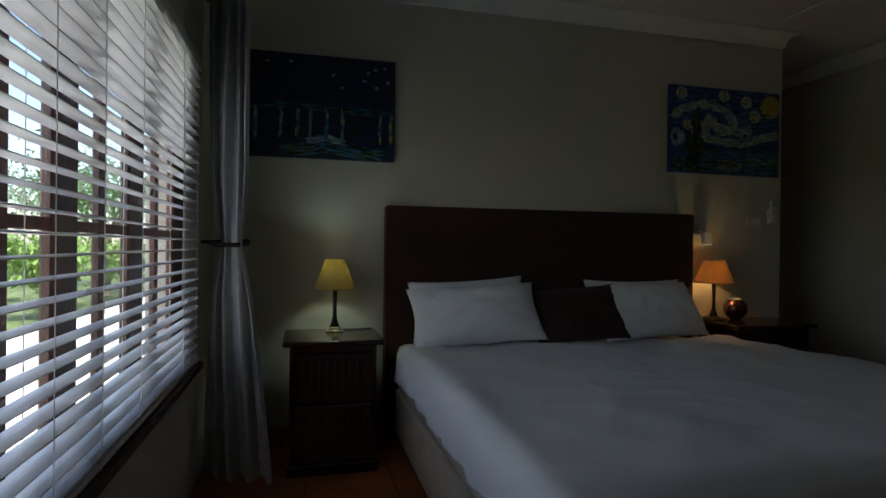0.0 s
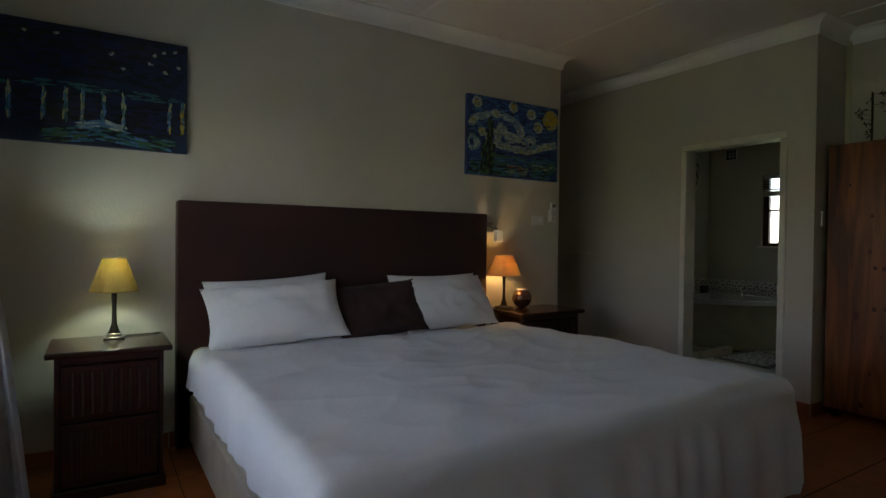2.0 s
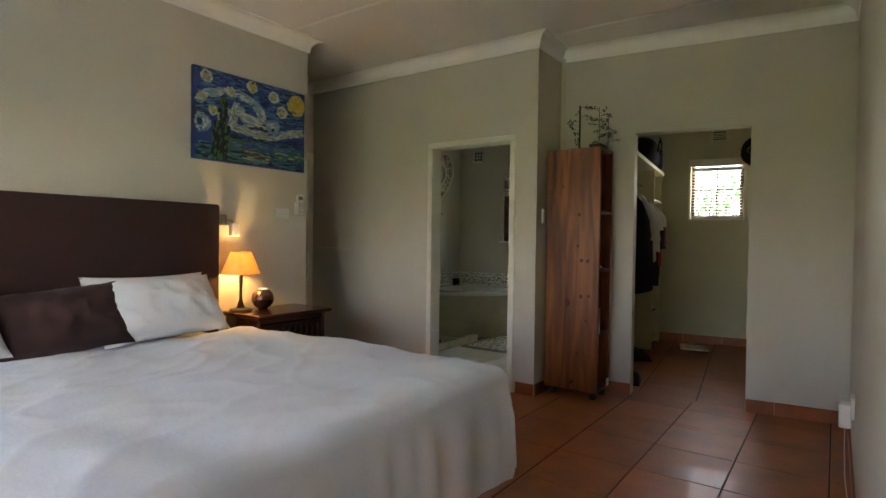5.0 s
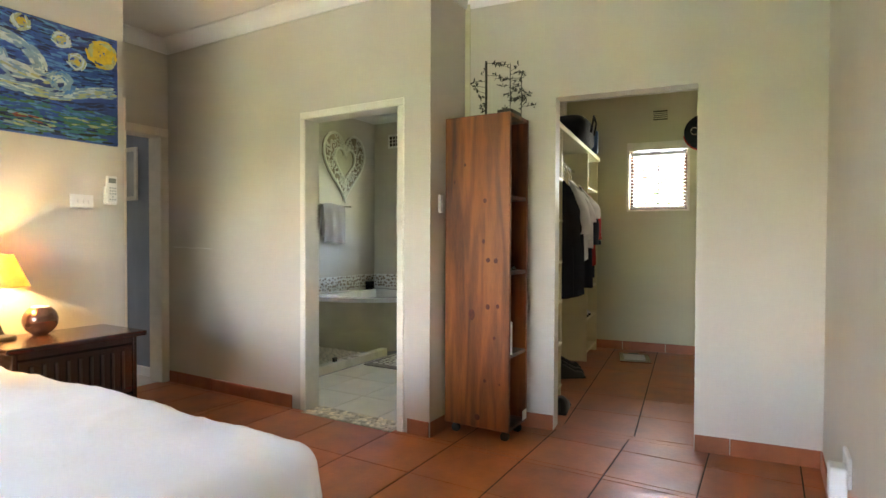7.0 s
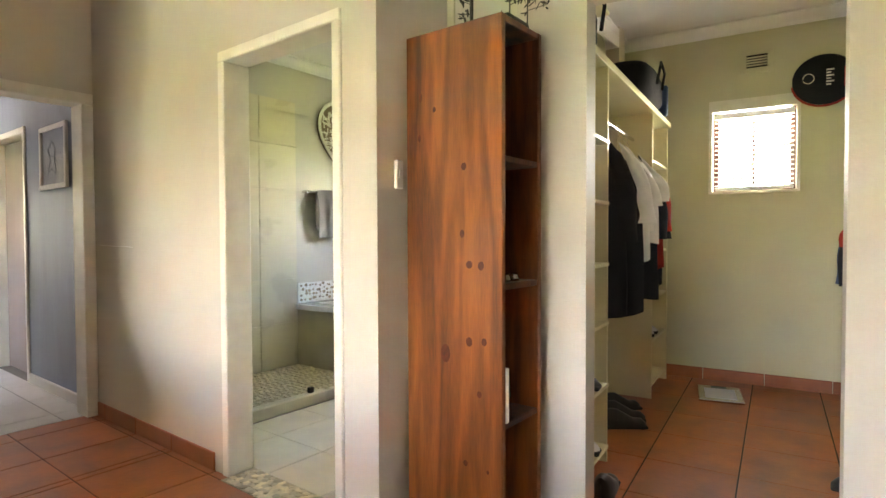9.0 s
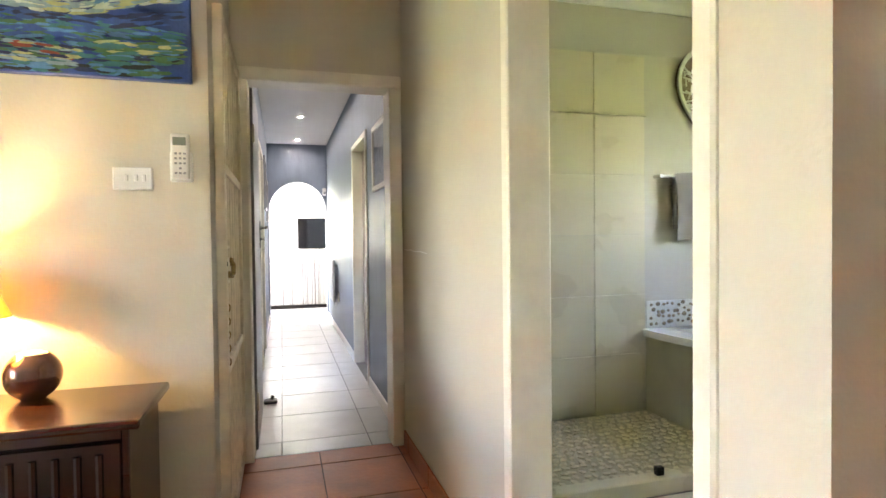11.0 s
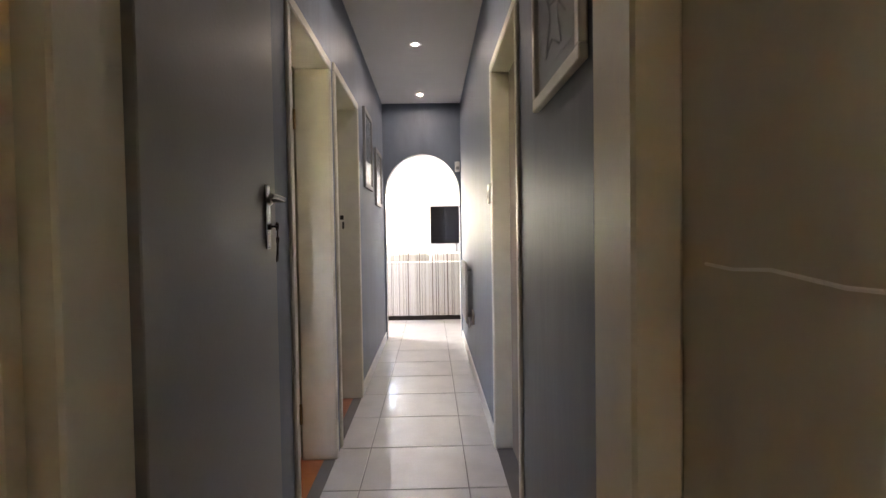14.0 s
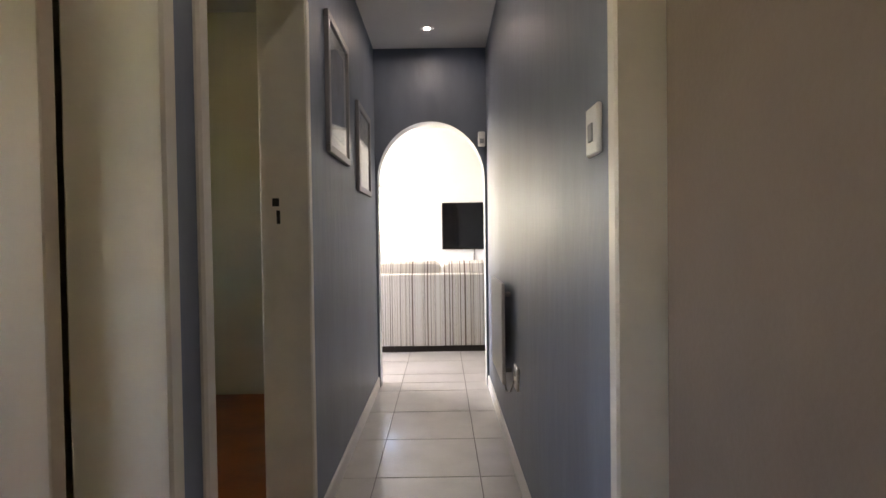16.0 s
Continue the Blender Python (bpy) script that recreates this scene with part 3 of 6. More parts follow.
def blind(name, axis, at, s0, s1, z0, z1, pitch, depth, label, cords, rail=True):
    b = thing(name, label, "blind", at=(at, (s0 + s1) / 2, z0))
    n = int((z1 - z0 - 0.05) / pitch)
    bm = bmesh.new()
    L = s1 - s0
    grid(bm, 5, 1, lambda u, v: (depth * (u - 0.5), L * (v - 0.5), 0.004 * math.cos((u - 0.5) * math.pi)))
    r = bmesh.ops.extrude_face_region(bm, geom=bm.faces[:])
    bmesh.ops.translate(bm, vec=(0, 0, -0.0022), verts=[v for v in r["geom"] if isinstance(v, bmesh.types.BMVert)])
    me = mesh_of("slat", bm, SLATM)
    rg = random.Random(5)
    for k in range(n):
        o = under(new("slat", me), b)
        o.location = (at, (s0 + s1) / 2, z0 + 0.035 + k * pitch)
        o.rotation_euler = (radians(rg.uniform(-0.12, 0.12)), radians(rg.uniform(-1.5, 2.0)), 0)
    bpart("bottom_rail", (at - depth / 2, s0, z0, at + depth / 2, s1, z0 + 0.02), SLATM, b)
    bpart("head_rail", (at - depth / 2 - 0.003, s0, z1 - 0.045, at + depth / 2 + 0.003, s1, z1), SLATM, b)
    for y in cords:
        for d in (-depth / 2 - 0.002, depth / 2 + 0.002):
            bm = bmesh.new()
            cyl(bm, (at + d, y, z0 + 0.01), (at + d, y, z1 - 0.02), 0.0013, seg=5)
            part("ladder_cord", bm, SLATM, b)
    return b


wb = blind("venetian_blind", "x", -0.600, 0.14, 2.63, 0.625, 2.06, 0.0455, 0.05, "white venetian blind with open slats in the window", (0.4, 1.02, 1.64, 2.26, 2.55))
for yy, zl in ((1.28, 0.63), (2.20, 0.95)):
    bm = bmesh.new()
    tube(bm, [(-0.568, yy, 2.0), (-0.567, yy + 0.004, 1.4), (-0.568, yy, zl)], 0.0015, 5)
    part("pull_cord", bm, SLATM, wb)
wing(blind("window_blind", "x", 7.765, 0.445, 0.985, 1.53, 2.14, 0.036, 0.035, "small white venetian blind in the closet window", (0.52, 0.91)), 0.12, -0.175)


def small_window(name, x, y0, y1, z0, z1, bars, label, fm, stile=0.04):
    w = thing(name, label, "window", kind="structure")
    for a, b in ((y0, y0 + stile), (y1 - stile, y1)):
        bpart("stile", (x, a, z0, x + 0.05, b, z1), fm, w)
    for a, b in ((z0, z0 + 0.04), (z1 - 0.04, z1)):
        bpart("rail", (x, y0 + stile, a, x + 0.05, y1 - stile, b), fm, w)
    for f in bars:
        yc = y0 + (y1 - y0) * f
        bpart("glazing_bar", (x + 0.01, yc - 0.011, z0 + 0.04, x + 0.04, yc + 0.011, z1 - 0.04), fm, w)
    zc = (z0 + z1) / 2
    bpart("cross_bar", (x + 0.012, y0 + stile, zc - 0.011, x + 0.038, y1 - stile, zc + 0.011), fm, w)
    p = bpart("pane", (x + 0.023, y0 + stile, z0 + 0.04, x + 0.027, y1 - stile, z1 - 0.04), GLASS, w, bevel=0)
    p.visible_shadow = False
    return w


cw = small_window("window_2", 7.83, 0.43, 1.00, 1.52, 2.22, (0.5,), "small closet window with a cross of glazing bars", BROWNFR)
bpart("pelmet", (7.705, 0.425, 2.15, 7.76, 1.005, 2.235), FRAMEW, cw, "cream blind pelmet")
bpart("window_sill", (7.70, 0.42, 1.50, 7.80, 1.01, 1.52), FRAMEW, cw)
for a, b in ((0.405, 0.43), (1.0, 1.025)):
    bpart("side_trim", (7.708, a, 1.50, 7.722, b, 2.235), FRAMEW, cw)
wing(cw, 0.12, -0.175)
bw = small_window("window_3", 7.20, 2.80, 3.48, 1.21, 2.11, (0.5,), "bathroom window with dark frame and half-raised blind", BROWNFR, 0.075)
blind("window_blind", "x", 7.185, 2.82, 3.46, 1.91, 2.10, 0.03, 0.026, "white blind drawn up in the bathroom window", (3.02, 3.34))
bpart("transom", (7.176, 2.80, 1.835, 7.198, 3.48, 1.90), FRAMEW, bw, "cream transom rail")
bpart("window_sill", (7.12, 2.85, 1.185, 7.20, 3.51, 1.21), FRAMEW, bw)
# side window out of view, put in to bring light to the living room
lw = small_window("window_4", 1.38, 10.2, 12.2, 0.9, 2.2, (0.33, 0.66), "unseen living room side window added for light", FRAMEW)
# unseen windows added to brighten the two spare rooms
small_window("window_6", 1.08, 4.75, 5.55, 1.1, 1.95, (0.5,), "unseen spare room window added for daylight", FRAMEW)
small_window("window_7", 1.08, 7.3, 7.8, 1.3, 2.0, (0.5,), "small unseen spare room window added for daylight", FRAMEW)
fw = thing("window_5", "bright white-framed unseen living room side window added for light", "window", kind="structure")
for d in ((2.55, 12.86, 0.95, 2.59, 12.92, 1.88), (3.32, 12.86, 0.95, 3.36, 12.92, 1.88), (2.59, 12.86, 0.95, 3.32, 12.92, 0.99), (2.59, 12.86, 1.84, 3.32, 12.92, 1.88)):
    bpart("window_frame", d, FRAMEW, fw)
bpart("pane", (2.59, 12.888, 0.99, 3.32, 12.892, 1.84), GLASS, fw, bevel=0).visible_shadow = False


# ---- curtain ----
def curtain():
    c = thing("curtain", "grey curtain gathered by a dark tie-back beside the window", "curtain", at=(-0.45, 2.68, 0))

    def f(u, v):
        z = 0.03 + v * 2.42
        pinch = math.exp(-((z - 1.19) / 0.22) ** 2)
        low = max(0, (1.19 - z) / 1.19)
        half = 0.112 * (1 - 0.36 * pinch) + 0.06 * low
        cx = -0.455 + 0.012 * pinch + 0.055 * low
        a = u * math.pi * 8
        amp = 0.055 * (1 - 0.5 * pinch)
        return (cx + (u - 0.5) * 2 * half + 0.012 * math.sin(a * 0.37 + z), 2.68 + 0.17 * (0.5 - u) + amp * math.sin(a + 0.5 * math.sin(z * 1.7)) + 0.02 * noise.noise((u * 6, z * 1.3, 2)), z)
    bm = bmesh.new()
    grid(bm, 110, 36, f)
    r = bmesh.ops.extrude_face_region(bm, geom=bm.faces[:])
    bmesh.ops.translate(bm, vec=(0.002, 0.002, 0), verts=[v for v in r["geom"] if isinstance(v, bmesh.types.BMVert)])
    part("cloth", bm, CURTAIN, c, smooth=True)
    bm = bmesh.new()
    ring = [(-0.443 + 0.084 * math.cos(a), 2.68 + 0.115 * math.sin(a), 1.195 + 0.01 * math.sin(a)) for a in [k * math.pi / 12 for k in range(25)]]
    tube(bm, ring, 0.011, 6)
    part("tie_back", bm, BLACKR, c, "dark tie-back cord")
    bm = bmesh.new()
    tube(bm, [(-0.598, 2.80, 1.20), (-0.50, 2.80, 1.20), (-0.385, 2.72, 1.20)], 0.009)
    cyl(bm, (-0.392, 2.72, 1.20), (-0.362, 2.70, 1.20), 0.016)
    part("wall_hook", bm, DARKMETAL, c)
    rod = thing("curtain_rod", "dark curtain rod above the bedroom window", "curtain rod", at=(-0.52, 1.2, 2.47))
    bm = bmesh.new()
    cyl(bm, (-0.48, -0.2, 2.47), (-0.48, 2.95, 2.47), 0.013)
    part("rod", bm, DARKMETAL, rod)
    for y in (0.0, 2.90):
        bm = bmesh.new()
        cyl(bm, (-0.6, y, 2.47), (-0.48, y, 2.47), 0.009)
        part("bracket", bm, DARKMETAL, rod)


curtain()


# ---- bed and bedding ----
def bed():
    b = thing("bed", "king-size divan bed with a tall brown headboard", "bed", at=(1.46, 2.0, 0))
    bm = bmesh.new()
    bx(bm, 0.392, 3.09, 0.02, 2.562, 3.19, 1.438, bevel=0.014)
    part("headboard", bm, SUEDE, b, "dark brown suede-covered headboard", smooth=True)
    bpart("divan_base", (0.46, 0.97, 0.05, 1.448, 3.10, 0.33), DIVAN, b, "cream cloth divan base", bevel=0.02)
    bpart("divan_base", (1.452, 0.97, 0.05, 2.44, 3.10, 0.33), DIVAN, b, "cream cloth divan base", bevel=0.02)
    bm = bmesh.new()
    bx(bm, 0.46, 0.97, 0.332, 2.44, 3.10, 0.60, bevel=0.05)
    part("mattress", bm, DIVAN, b, "cream quilted mattress", smooth=True)
    for x in (0.56, 2.34):
        for y in (1.07, 3.0):
            bm = bmesh.new()
            cyl(bm, (x, y, 0), (x, y, 0.06), 0.025)
            part("castor", bm, BLACKR, b)


bed()


def duvet():
    x0, x1, y0, top = 0.50, 2.565, 0.945, 0.655
    ex = {"l": 0.22, "r": 0.46, "f": 0.52}
    R = 0.075

    def f(u, v):
        s = x0 - ex["l"] + u * (x1 - x0 + ex["l"] + ex["r"])
        t = y0 - ex["f"] + v * (2.86 - y0 + ex["f"])
        cxp, cyp = min(max(s, x0), x1), max(t, y0)
        dx, dy = s - cxp, t - cyp
        d = math.hypot(dx, dy)
        soft = noise.noise((s * 2.1, t * 2.1, 0.3)) * 0.018 + noise.noise((s * 5, t * 3.2, 4.7)) * 0.010 + (1 - abs(noise.noise((s * 2.6 + t * 1.7, t * 3.4 - s, 9.0)))) ** 6 * 0.0065 + (1 - abs(noise.noise((s * 1.6 - t * 2.6, t * 2.0 + s * 1.4, 3.0)))) ** 9 * 0.0065 - 0.006
        z = top + soft - 0.03 * max(0, (t - 2.4) / 0.5)
        if d < 1e-6:
            return (s, t, z)
        ux, uy = dx / d, dy / d
        if ux and uy:
            d = min(d, 0.50)
        arc = R * math.pi / 2
        if d < arc:
            a = d / R
            o, drop = R * math.sin(a), R * (1 - math.cos(a))
        else:
            h = d - arc
            along = (s if abs(uy) > abs(ux) else t) * 1.0 + (math.atan2(uy, ux) * 0.25 if ux and uy else 0)
            k = min(1, h / 0.16)
            fold = math.sin(along * 38 + 2.0 * math.sin(along * 7)) * 0.5 + math.sin(along * 23 + 1.0) * 0.5
            o = R + k * (0.014 * fold + 0.012) + h * 0.06
            drop = R + h * (1 + 0.02 * math.sin(along * 5))
        return (cxp + ux * o, cyp + uy * o, z - drop)
    bm = bmesh.new()
    grid(bm, 170, 150, f)
    r = bmesh.ops.extrude_face_region(bm, geom=bm.faces[:])
    bmesh.ops.translate(bm, vec=(0, 0, -0.012), verts=[v for v in r["geom"] if isinstance(v, bmesh.types.BMVert)])
    solo("duvet", bm, DUVETM, "white crumpled cotton duvet spread over the bed", "duvet", smooth=True)


duvet()


def pillow(name, c, w, h, t, lean, turn, material, label, seed, roll=0):
    """A stuffed pillow leaning back by lean degrees, its lower edge at c."""
    bm = bmesh.new()
    nu, nv = 30, 20
    m = Matrix.Translation(c) @ Euler((radians(90 - lean), 0, radians(turn))).to_matrix().to_4x4() @ Matrix.Rotation(radians(roll), 4, "Z")
    for side in (1, -1):
        def f(u, v):
            a, b = 2 * u - 1, 2 * v - 1
            th = ((1 - abs(a) ** 2.6) * (1 - abs(b) ** 2.6)) ** 0.5
            wr = 0.022 * noise.noise((a * 2.2 + seed, b * 2.8, side)) + 0.010 * noise.noise((a * 5.5 + seed, b * 6.0, side * 2)) + 0.018 * (1 - abs(noise.noise((a * 3 + seed, b * 2 + a, side * 3)))) ** 4
            px = a * w / 2 * (1 - 0.07 * (1 - b * b) * abs(a) ** 4)
            py = b * h / 2 * (1 - 0.09 * (1 - a * a) * abs(b) ** 4) + h / 2
            return m @ Vector((px, py, side * (t / 2 * th + wr * th)))
        grid(bm, nu, nv, f)
    bmesh.ops.remove_doubles(bm, verts=bm.verts, dist=0.0006)
    return solo(name, bm, material, label, "pillow" if name == "pillow" else "cushion", group="pillows on the bed", smooth=True)


pillow("pillow", (0.90, 2.93, 0.640), 0.74, 0.37, 0.17, 16, 1, PILLOWM, "white pillow standing against the headboard", 1, 3)
pillow("pillow", (0.895, 2.72, 0.640), 0.79, 0.395, 0.20, 36, -3, PILLOWM, "white pillow with soft creases leaning on another", 2, 3.5)
pillow("pillow", (2.04, 2.95, 0.640), 0.72, 0.36, 0.16, 15, 0, PILLOWM, "white pillow standing against the headboard", 3)
pillow("pillow", (2.05, 2.74, 0.640), 0.76, 0.40, 0.19, 35, 3, PILLOWM, "white pillow leaning on another at the bed's head", 4, 1.5)
pillow("cushion", (1.53, 2.72, 0.632), 0.58, 0.38, 0.15, 34, -9, SUEDE, "dark brown square cushion leaning between the white pillows", 5, 6)


# ---- bedside tables, lamps, ornaments ----
def bedside_table(x0, x1, y0, y1):
    t = thing("bedside_table", "dark mahogany bedside table with fluted drawer fronts", "bedside table", at=((x0 + x1) / 2, (y0 + y1) / 2, 0), group="bedside tables")
    bpart("top", (x0, y0, 0.672, x1, y1, 0.70), MAHOG, t, "polished dark top", bevel=0.008)
    a, b = x0 + 0.035, x1 - 0.035
    bpart("side_panel", (a, y0 + 0.04, 0.05, a + 0.02, y1 - 0.01, 0.672), MAHOG, t)
    bpart("side_panel", (b - 0.02, y0 + 0.04, 0.05, b, y1 - 0.01, 0.672), MAHOG, t)
    bpart("back_panel", (a + 0.02, y1 - 0.025, 0.05, b - 0.02, y1 - 0.01, 0.672), MAHOG, t)
    bpart("plinth", (a - 0.012, y0 + 0.03, 0, b + 0.012, y1 - 0.005, 0.06), MAHOG, t, bevel=0.006)
    bpart("frieze", (a + 0.02, y0 + 0.045, 0.635, b - 0.02, y0 + 0.065, 0.672), MAHOG, t)
    for z0, z1 in ((0.37, 0.63), (0.07, 0.36)):
        d = bpart("drawer", (a + 0.023, y0 + 0.042, z0, b - 0.023, y1 - 0.03, z1), MAHOG, t, bevel=0.004)
        n = 9
        for k in range(n):
            xk = a + 0.05 + (b - a - 0.10) * (k + 0.5) / n
            bm = bmesh.new()
            cyl(bm, (xk, y0 + 0.043, z0 + 0.03), (xk, y0 + 0.043, z1 - 0.03), 0.011, seg=8)
            part("flute", bm, MAHOG, d)
    return t


bedside_table(-0.19, 0.325, 2.64, 3.09)
bedside_table(2.62, 3.265, 2.74, 3.17)


def table_lamp(x, y, base, rb, rt, zb, zt, shade, square, label):
    l = thing("table_lamp", label, "table lamp", at=(x, y, base), group="bedside lamps")
    bm = bmesh.new()
    if square:
        bx(bm, x - 0.048, y - 0.048, base, x + 0.048, y + 0.048, base + 0.014, bevel=0.004)
        bx(bm, x - 0.034, y - 0.034, base + 0.014, x + 0.034, y + 0.034, base + 0.03, bevel=0.004)
    else:
        lathe(bm, x, y, [(0.075, base), (0.078, base + 0.008), (0.07, base + 0.018), (0.04, base + 0.024)])
    part("base", bm, CHROME if square else DARKMETAL, l, "polished metal foot", smooth=True)
    bm = bmesh.new()
    lathe(bm, x, y, [(0.030, base + 0.028), (0.022, base + 0.045), (0.012, base + 0.08), (0.010, base + 0.15), (0.0135, zb - 0.02), (0.009, zb + 0.03), (0.009, zb + 0.05)], 18)
    part("column", bm, DARKMETAL, l, "dark slender column", smooth=True)
    bm = bmesh.new()
    seg = 40
    for r0, r1 in ((rb, rt), (rb - 0.002, rt - 0.002)):
        a = [bm.verts.new((x + (r0 + 0.0012 * (k % 2)) * math.cos(2 * math.pi * k / seg), y + (r0 + 0.0012 * (k % 2)) * math.sin(2 * math.pi * k / seg), zb)) for k in range(seg)]
        b = [bm.verts.new((x + r1 * math.cos(2 * math.pi * k / seg), y + r1 * math.sin(2 * math.pi * k / seg), zt)) for k in range(seg)]
        for k in range(seg):
            bm.faces.new((a[k], a[(k + 1) % seg], b[(k + 1) % seg], b[k]))
    part("shade", bm, shade, l, "lit pleated cloth shade")
    for r, z in ((rb + 0.0015, zb), (rt + 0.0015, zt)):
        bm = bmesh.new()
        tube(bm, [(x + r * math.cos(a), y + r * math.sin(a), z) for a in [k * math.pi / 16 for k in range(33)]], 0.002, 5)
        part("shade_trim", bm, BRASSD, l)
    bm = bmesh.new()
    tube(bm, [(x - rt, y, zt - 0.012), (x + rt, y, zt - 0.012)], 0.0015, 5)
    tube(bm, [(x, y - rt, zt - 0.012), (x, y + rt, zt - 0.012)], 0.0015, 5)
    part("shade_spider", bm, BRASSD, l)


table_lamp(0.085, 2.97, 0.70, 0.112, 0.054, 0.945, 1.112, SHADE1, True, "lit bedside lamp with a yellow cloth shade and slim metal stem")
table_lamp(2.705, 3.06, 0.70, 0.132, 0.068, 0.962, 1.115, SHADE2, False, "lit bedside lamp with an amber cloth shade on a dark stem")
bm = bmesh.new()
tube(bm, [(0.10, 2.97, 0.704), (0.16, 3.00, 0.704), (0.22, 3.01, 0.704), (0.27, 3.02, 0.704), (0.30, 3.06, 0.703), (0.312, 3.09, 0.68), (0.312, 3.1, 0.4), (0.312, 3.1, 0.0)], 0.003, 6)
solo("lamp_cord", bm, BLACKR, "dark lamp cord trailing over the bedside table", "cord")


def lustre_bowl():
    b = thing("ornament", "round bronze lustre candle bowl with a pale wax top", "ornament", at=(2.895, 3.07, 0.70))
    bm = bmesh.new()
    pr = [(0.030, 0.70)] + [(0.079 * math.sin(a), 0.776 - 0.079 * math.cos(a)) for a in [0.4 + k * 0.14 for k in range(1, 15)]]
    pr = [p for p in pr if p[1] < 0.840] + [(0.045, 0.842), (0.040, 0.836)]
    lathe(bm, 2.895, 3.07, pr, 36)
    part("body", bm, LUSTRE, b, smooth=True)
    bm = bmesh.new()
    lathe(bm, 2.895, 3.07, [(0.0405, 0.8365), (0.0405, 0.845), (0.03, 0.849), (0.001, 0.850)], 28)
    part("wax", bm, PLASTICW, b, "pale wax top", smooth=True)


lustre_bowl()


def reading_light():
    s = thing("reading_light", "small brushed metal reading light on the wall by the headboard", "wall light", at=(2.67, 3.20, 1.30))
    bpart("back_plate", (2.585, 3.186, 1.30, 2.68, 3.199, 1.375), CHROME, s)
    bm = bmesh.new()
    tube(bm, [(2.66, 3.186, 1.34), (2.69, 3.15, 1.335), (2.70, 3.14, 1.31)], 0.006)
    part("arm", bm, CHROME, s)
    bpart("lamp_head", (2.675, 3.115, 1.225, 2.735, 3.165, 1.315), PLASTICW, s, "white rectangular lamp head", bevel=0.006)


reading_light()


# wall switch plate and air-conditioner remote
sp = thing("light_switch", "white double switch plate on the bedroom wall", "switch", at=(3.16, 3.20, 1.40))
bpart("plate", (3.098, 3.186, 1.365, 3.222, 3.199, 1.445), PLASTICW, sp, bevel=0.004)
for x in (3.135, 3.165, 3.19):
    bpart("rocker", (x, 3.180, 1.395, x + 0.012, 3.188, 1.418), PLASTICW, sp, bevel=0.002)
rc = thing("remote_control", "white air-conditioner remote in its wall holder", "remote", at=(3.31, 3.20, 1.48))
bpart("holder", (3.278, 3.181, 1.395, 3.352, 3.199, 1.50), PLASTICW, rc, bevel=0.004)
bpart("body", (3.284, 3.160, 1.402, 3.344, 3.182, 1.562), PLASTICW, rc, bevel=0.007)
bpart("display", (3.292, 3.1575, 1.520, 3.334, 3.161, 1.548), LCD, rc, "grey display", bevel=0.001)
for r in range(5):
    for c in range(3):
        if r in (1,) and c != 1:
            continue
        bpart("button", (3.297 + c * 0.014, 3.1575, 1.420 + r * 0.017, 3.305 + c * 0.014, 3.1605, 1.427 + r * 0.017), PLASTICG, rc, bevel=0.001)


# ---- paintings ----
def painting(name, x0, x1, z0, z1, y, base, label):
    p = thing(name, label, "painting", at=((x0 + x1) / 2, y, (z0 + z1) / 2), group="canvases over the bed")
    bpart("canvas", (x0, y - 0.03, z0, x1, y - 0.001, z1), base, p, bevel=0.003)
    return p


def daubs(parent, x0, x1, z0, z1, y, strokes, palette, seed):
    """Thick paint dashes laid along lines: each stroke is (points, half width, palette names, dash width)."""
    rg = random.Random(seed)
    layers = {k: bmesh.new() for k in palette}
    depth = {k: 0 for k in palette}
    for order, (pts, half, names, dw) in enumerate(strokes):
        pts = [Vector(p) for p in pts]
        lens = [(b - a).length for a, b in zip(pts, pts[1:])]
        total = sum(lens)
        count = int(total * max(half, dw) / (dw * 0.05) * 3.6) + 8
        for _ in range(count):
            s = rg.random() * total
            for a, b, ln in zip(pts, pts[1:], lens):
                if s <= ln:
                    break
                s -= ln
            d = (b - a).normalized()
            nrm = Vector((-d.y, d.x))
            c = a + d * s + nrm * rg.uniform(-half, half)
            ln, w = min(rg.uniform(0.045, 0.10), 0.3 * total), dw * rg.uniform(0.8, 1.6)
            d = (d + nrm * rg.uniform(-0.15, 0.15)).normalized()
            nrm = Vector((-d.y, d.x))
            nm = rg.choice(names)
            h = y - 0.0312 - 0.0040 * (order + rg.random()) / len(strokes)
            q = [c - d * ln / 2, c - d * ln * 0.3 + nrm * w / 2, c + d * ln * 0.3 + nrm * w / 2, c + d * ln / 2, c + d * ln * 0.3 - nrm * w / 2, c - d * ln * 0.3 - nrm * w / 2]
            if min(v.x for v in q) < 0.005 or max(v.x for v in q) > 0.995 or min(v.y for v in q) < 0.005 or max(v.y for v in q) > 0.995:
                continue
            bm = layers[nm]
            bm.faces.new([bm.verts.new((x0 + v.x * (x1 - x0), h, z0 + v.y * (z1 - z0))) for v in q])
    for k, bm in layers.items():
        tagged(part("paint_layer", bm, palette[k], parent), kind="stuff")


def ring(cx, cy, r, asp=1.48, n=18, a0=0.0, a1=2 * math.pi):
    return [(cx + r * math.cos(a0 + (a1 - a0) * k / n), cy + r * asp * math.sin(a0 + (a1 - a0) * k / n)) for k in range(n + 1)]


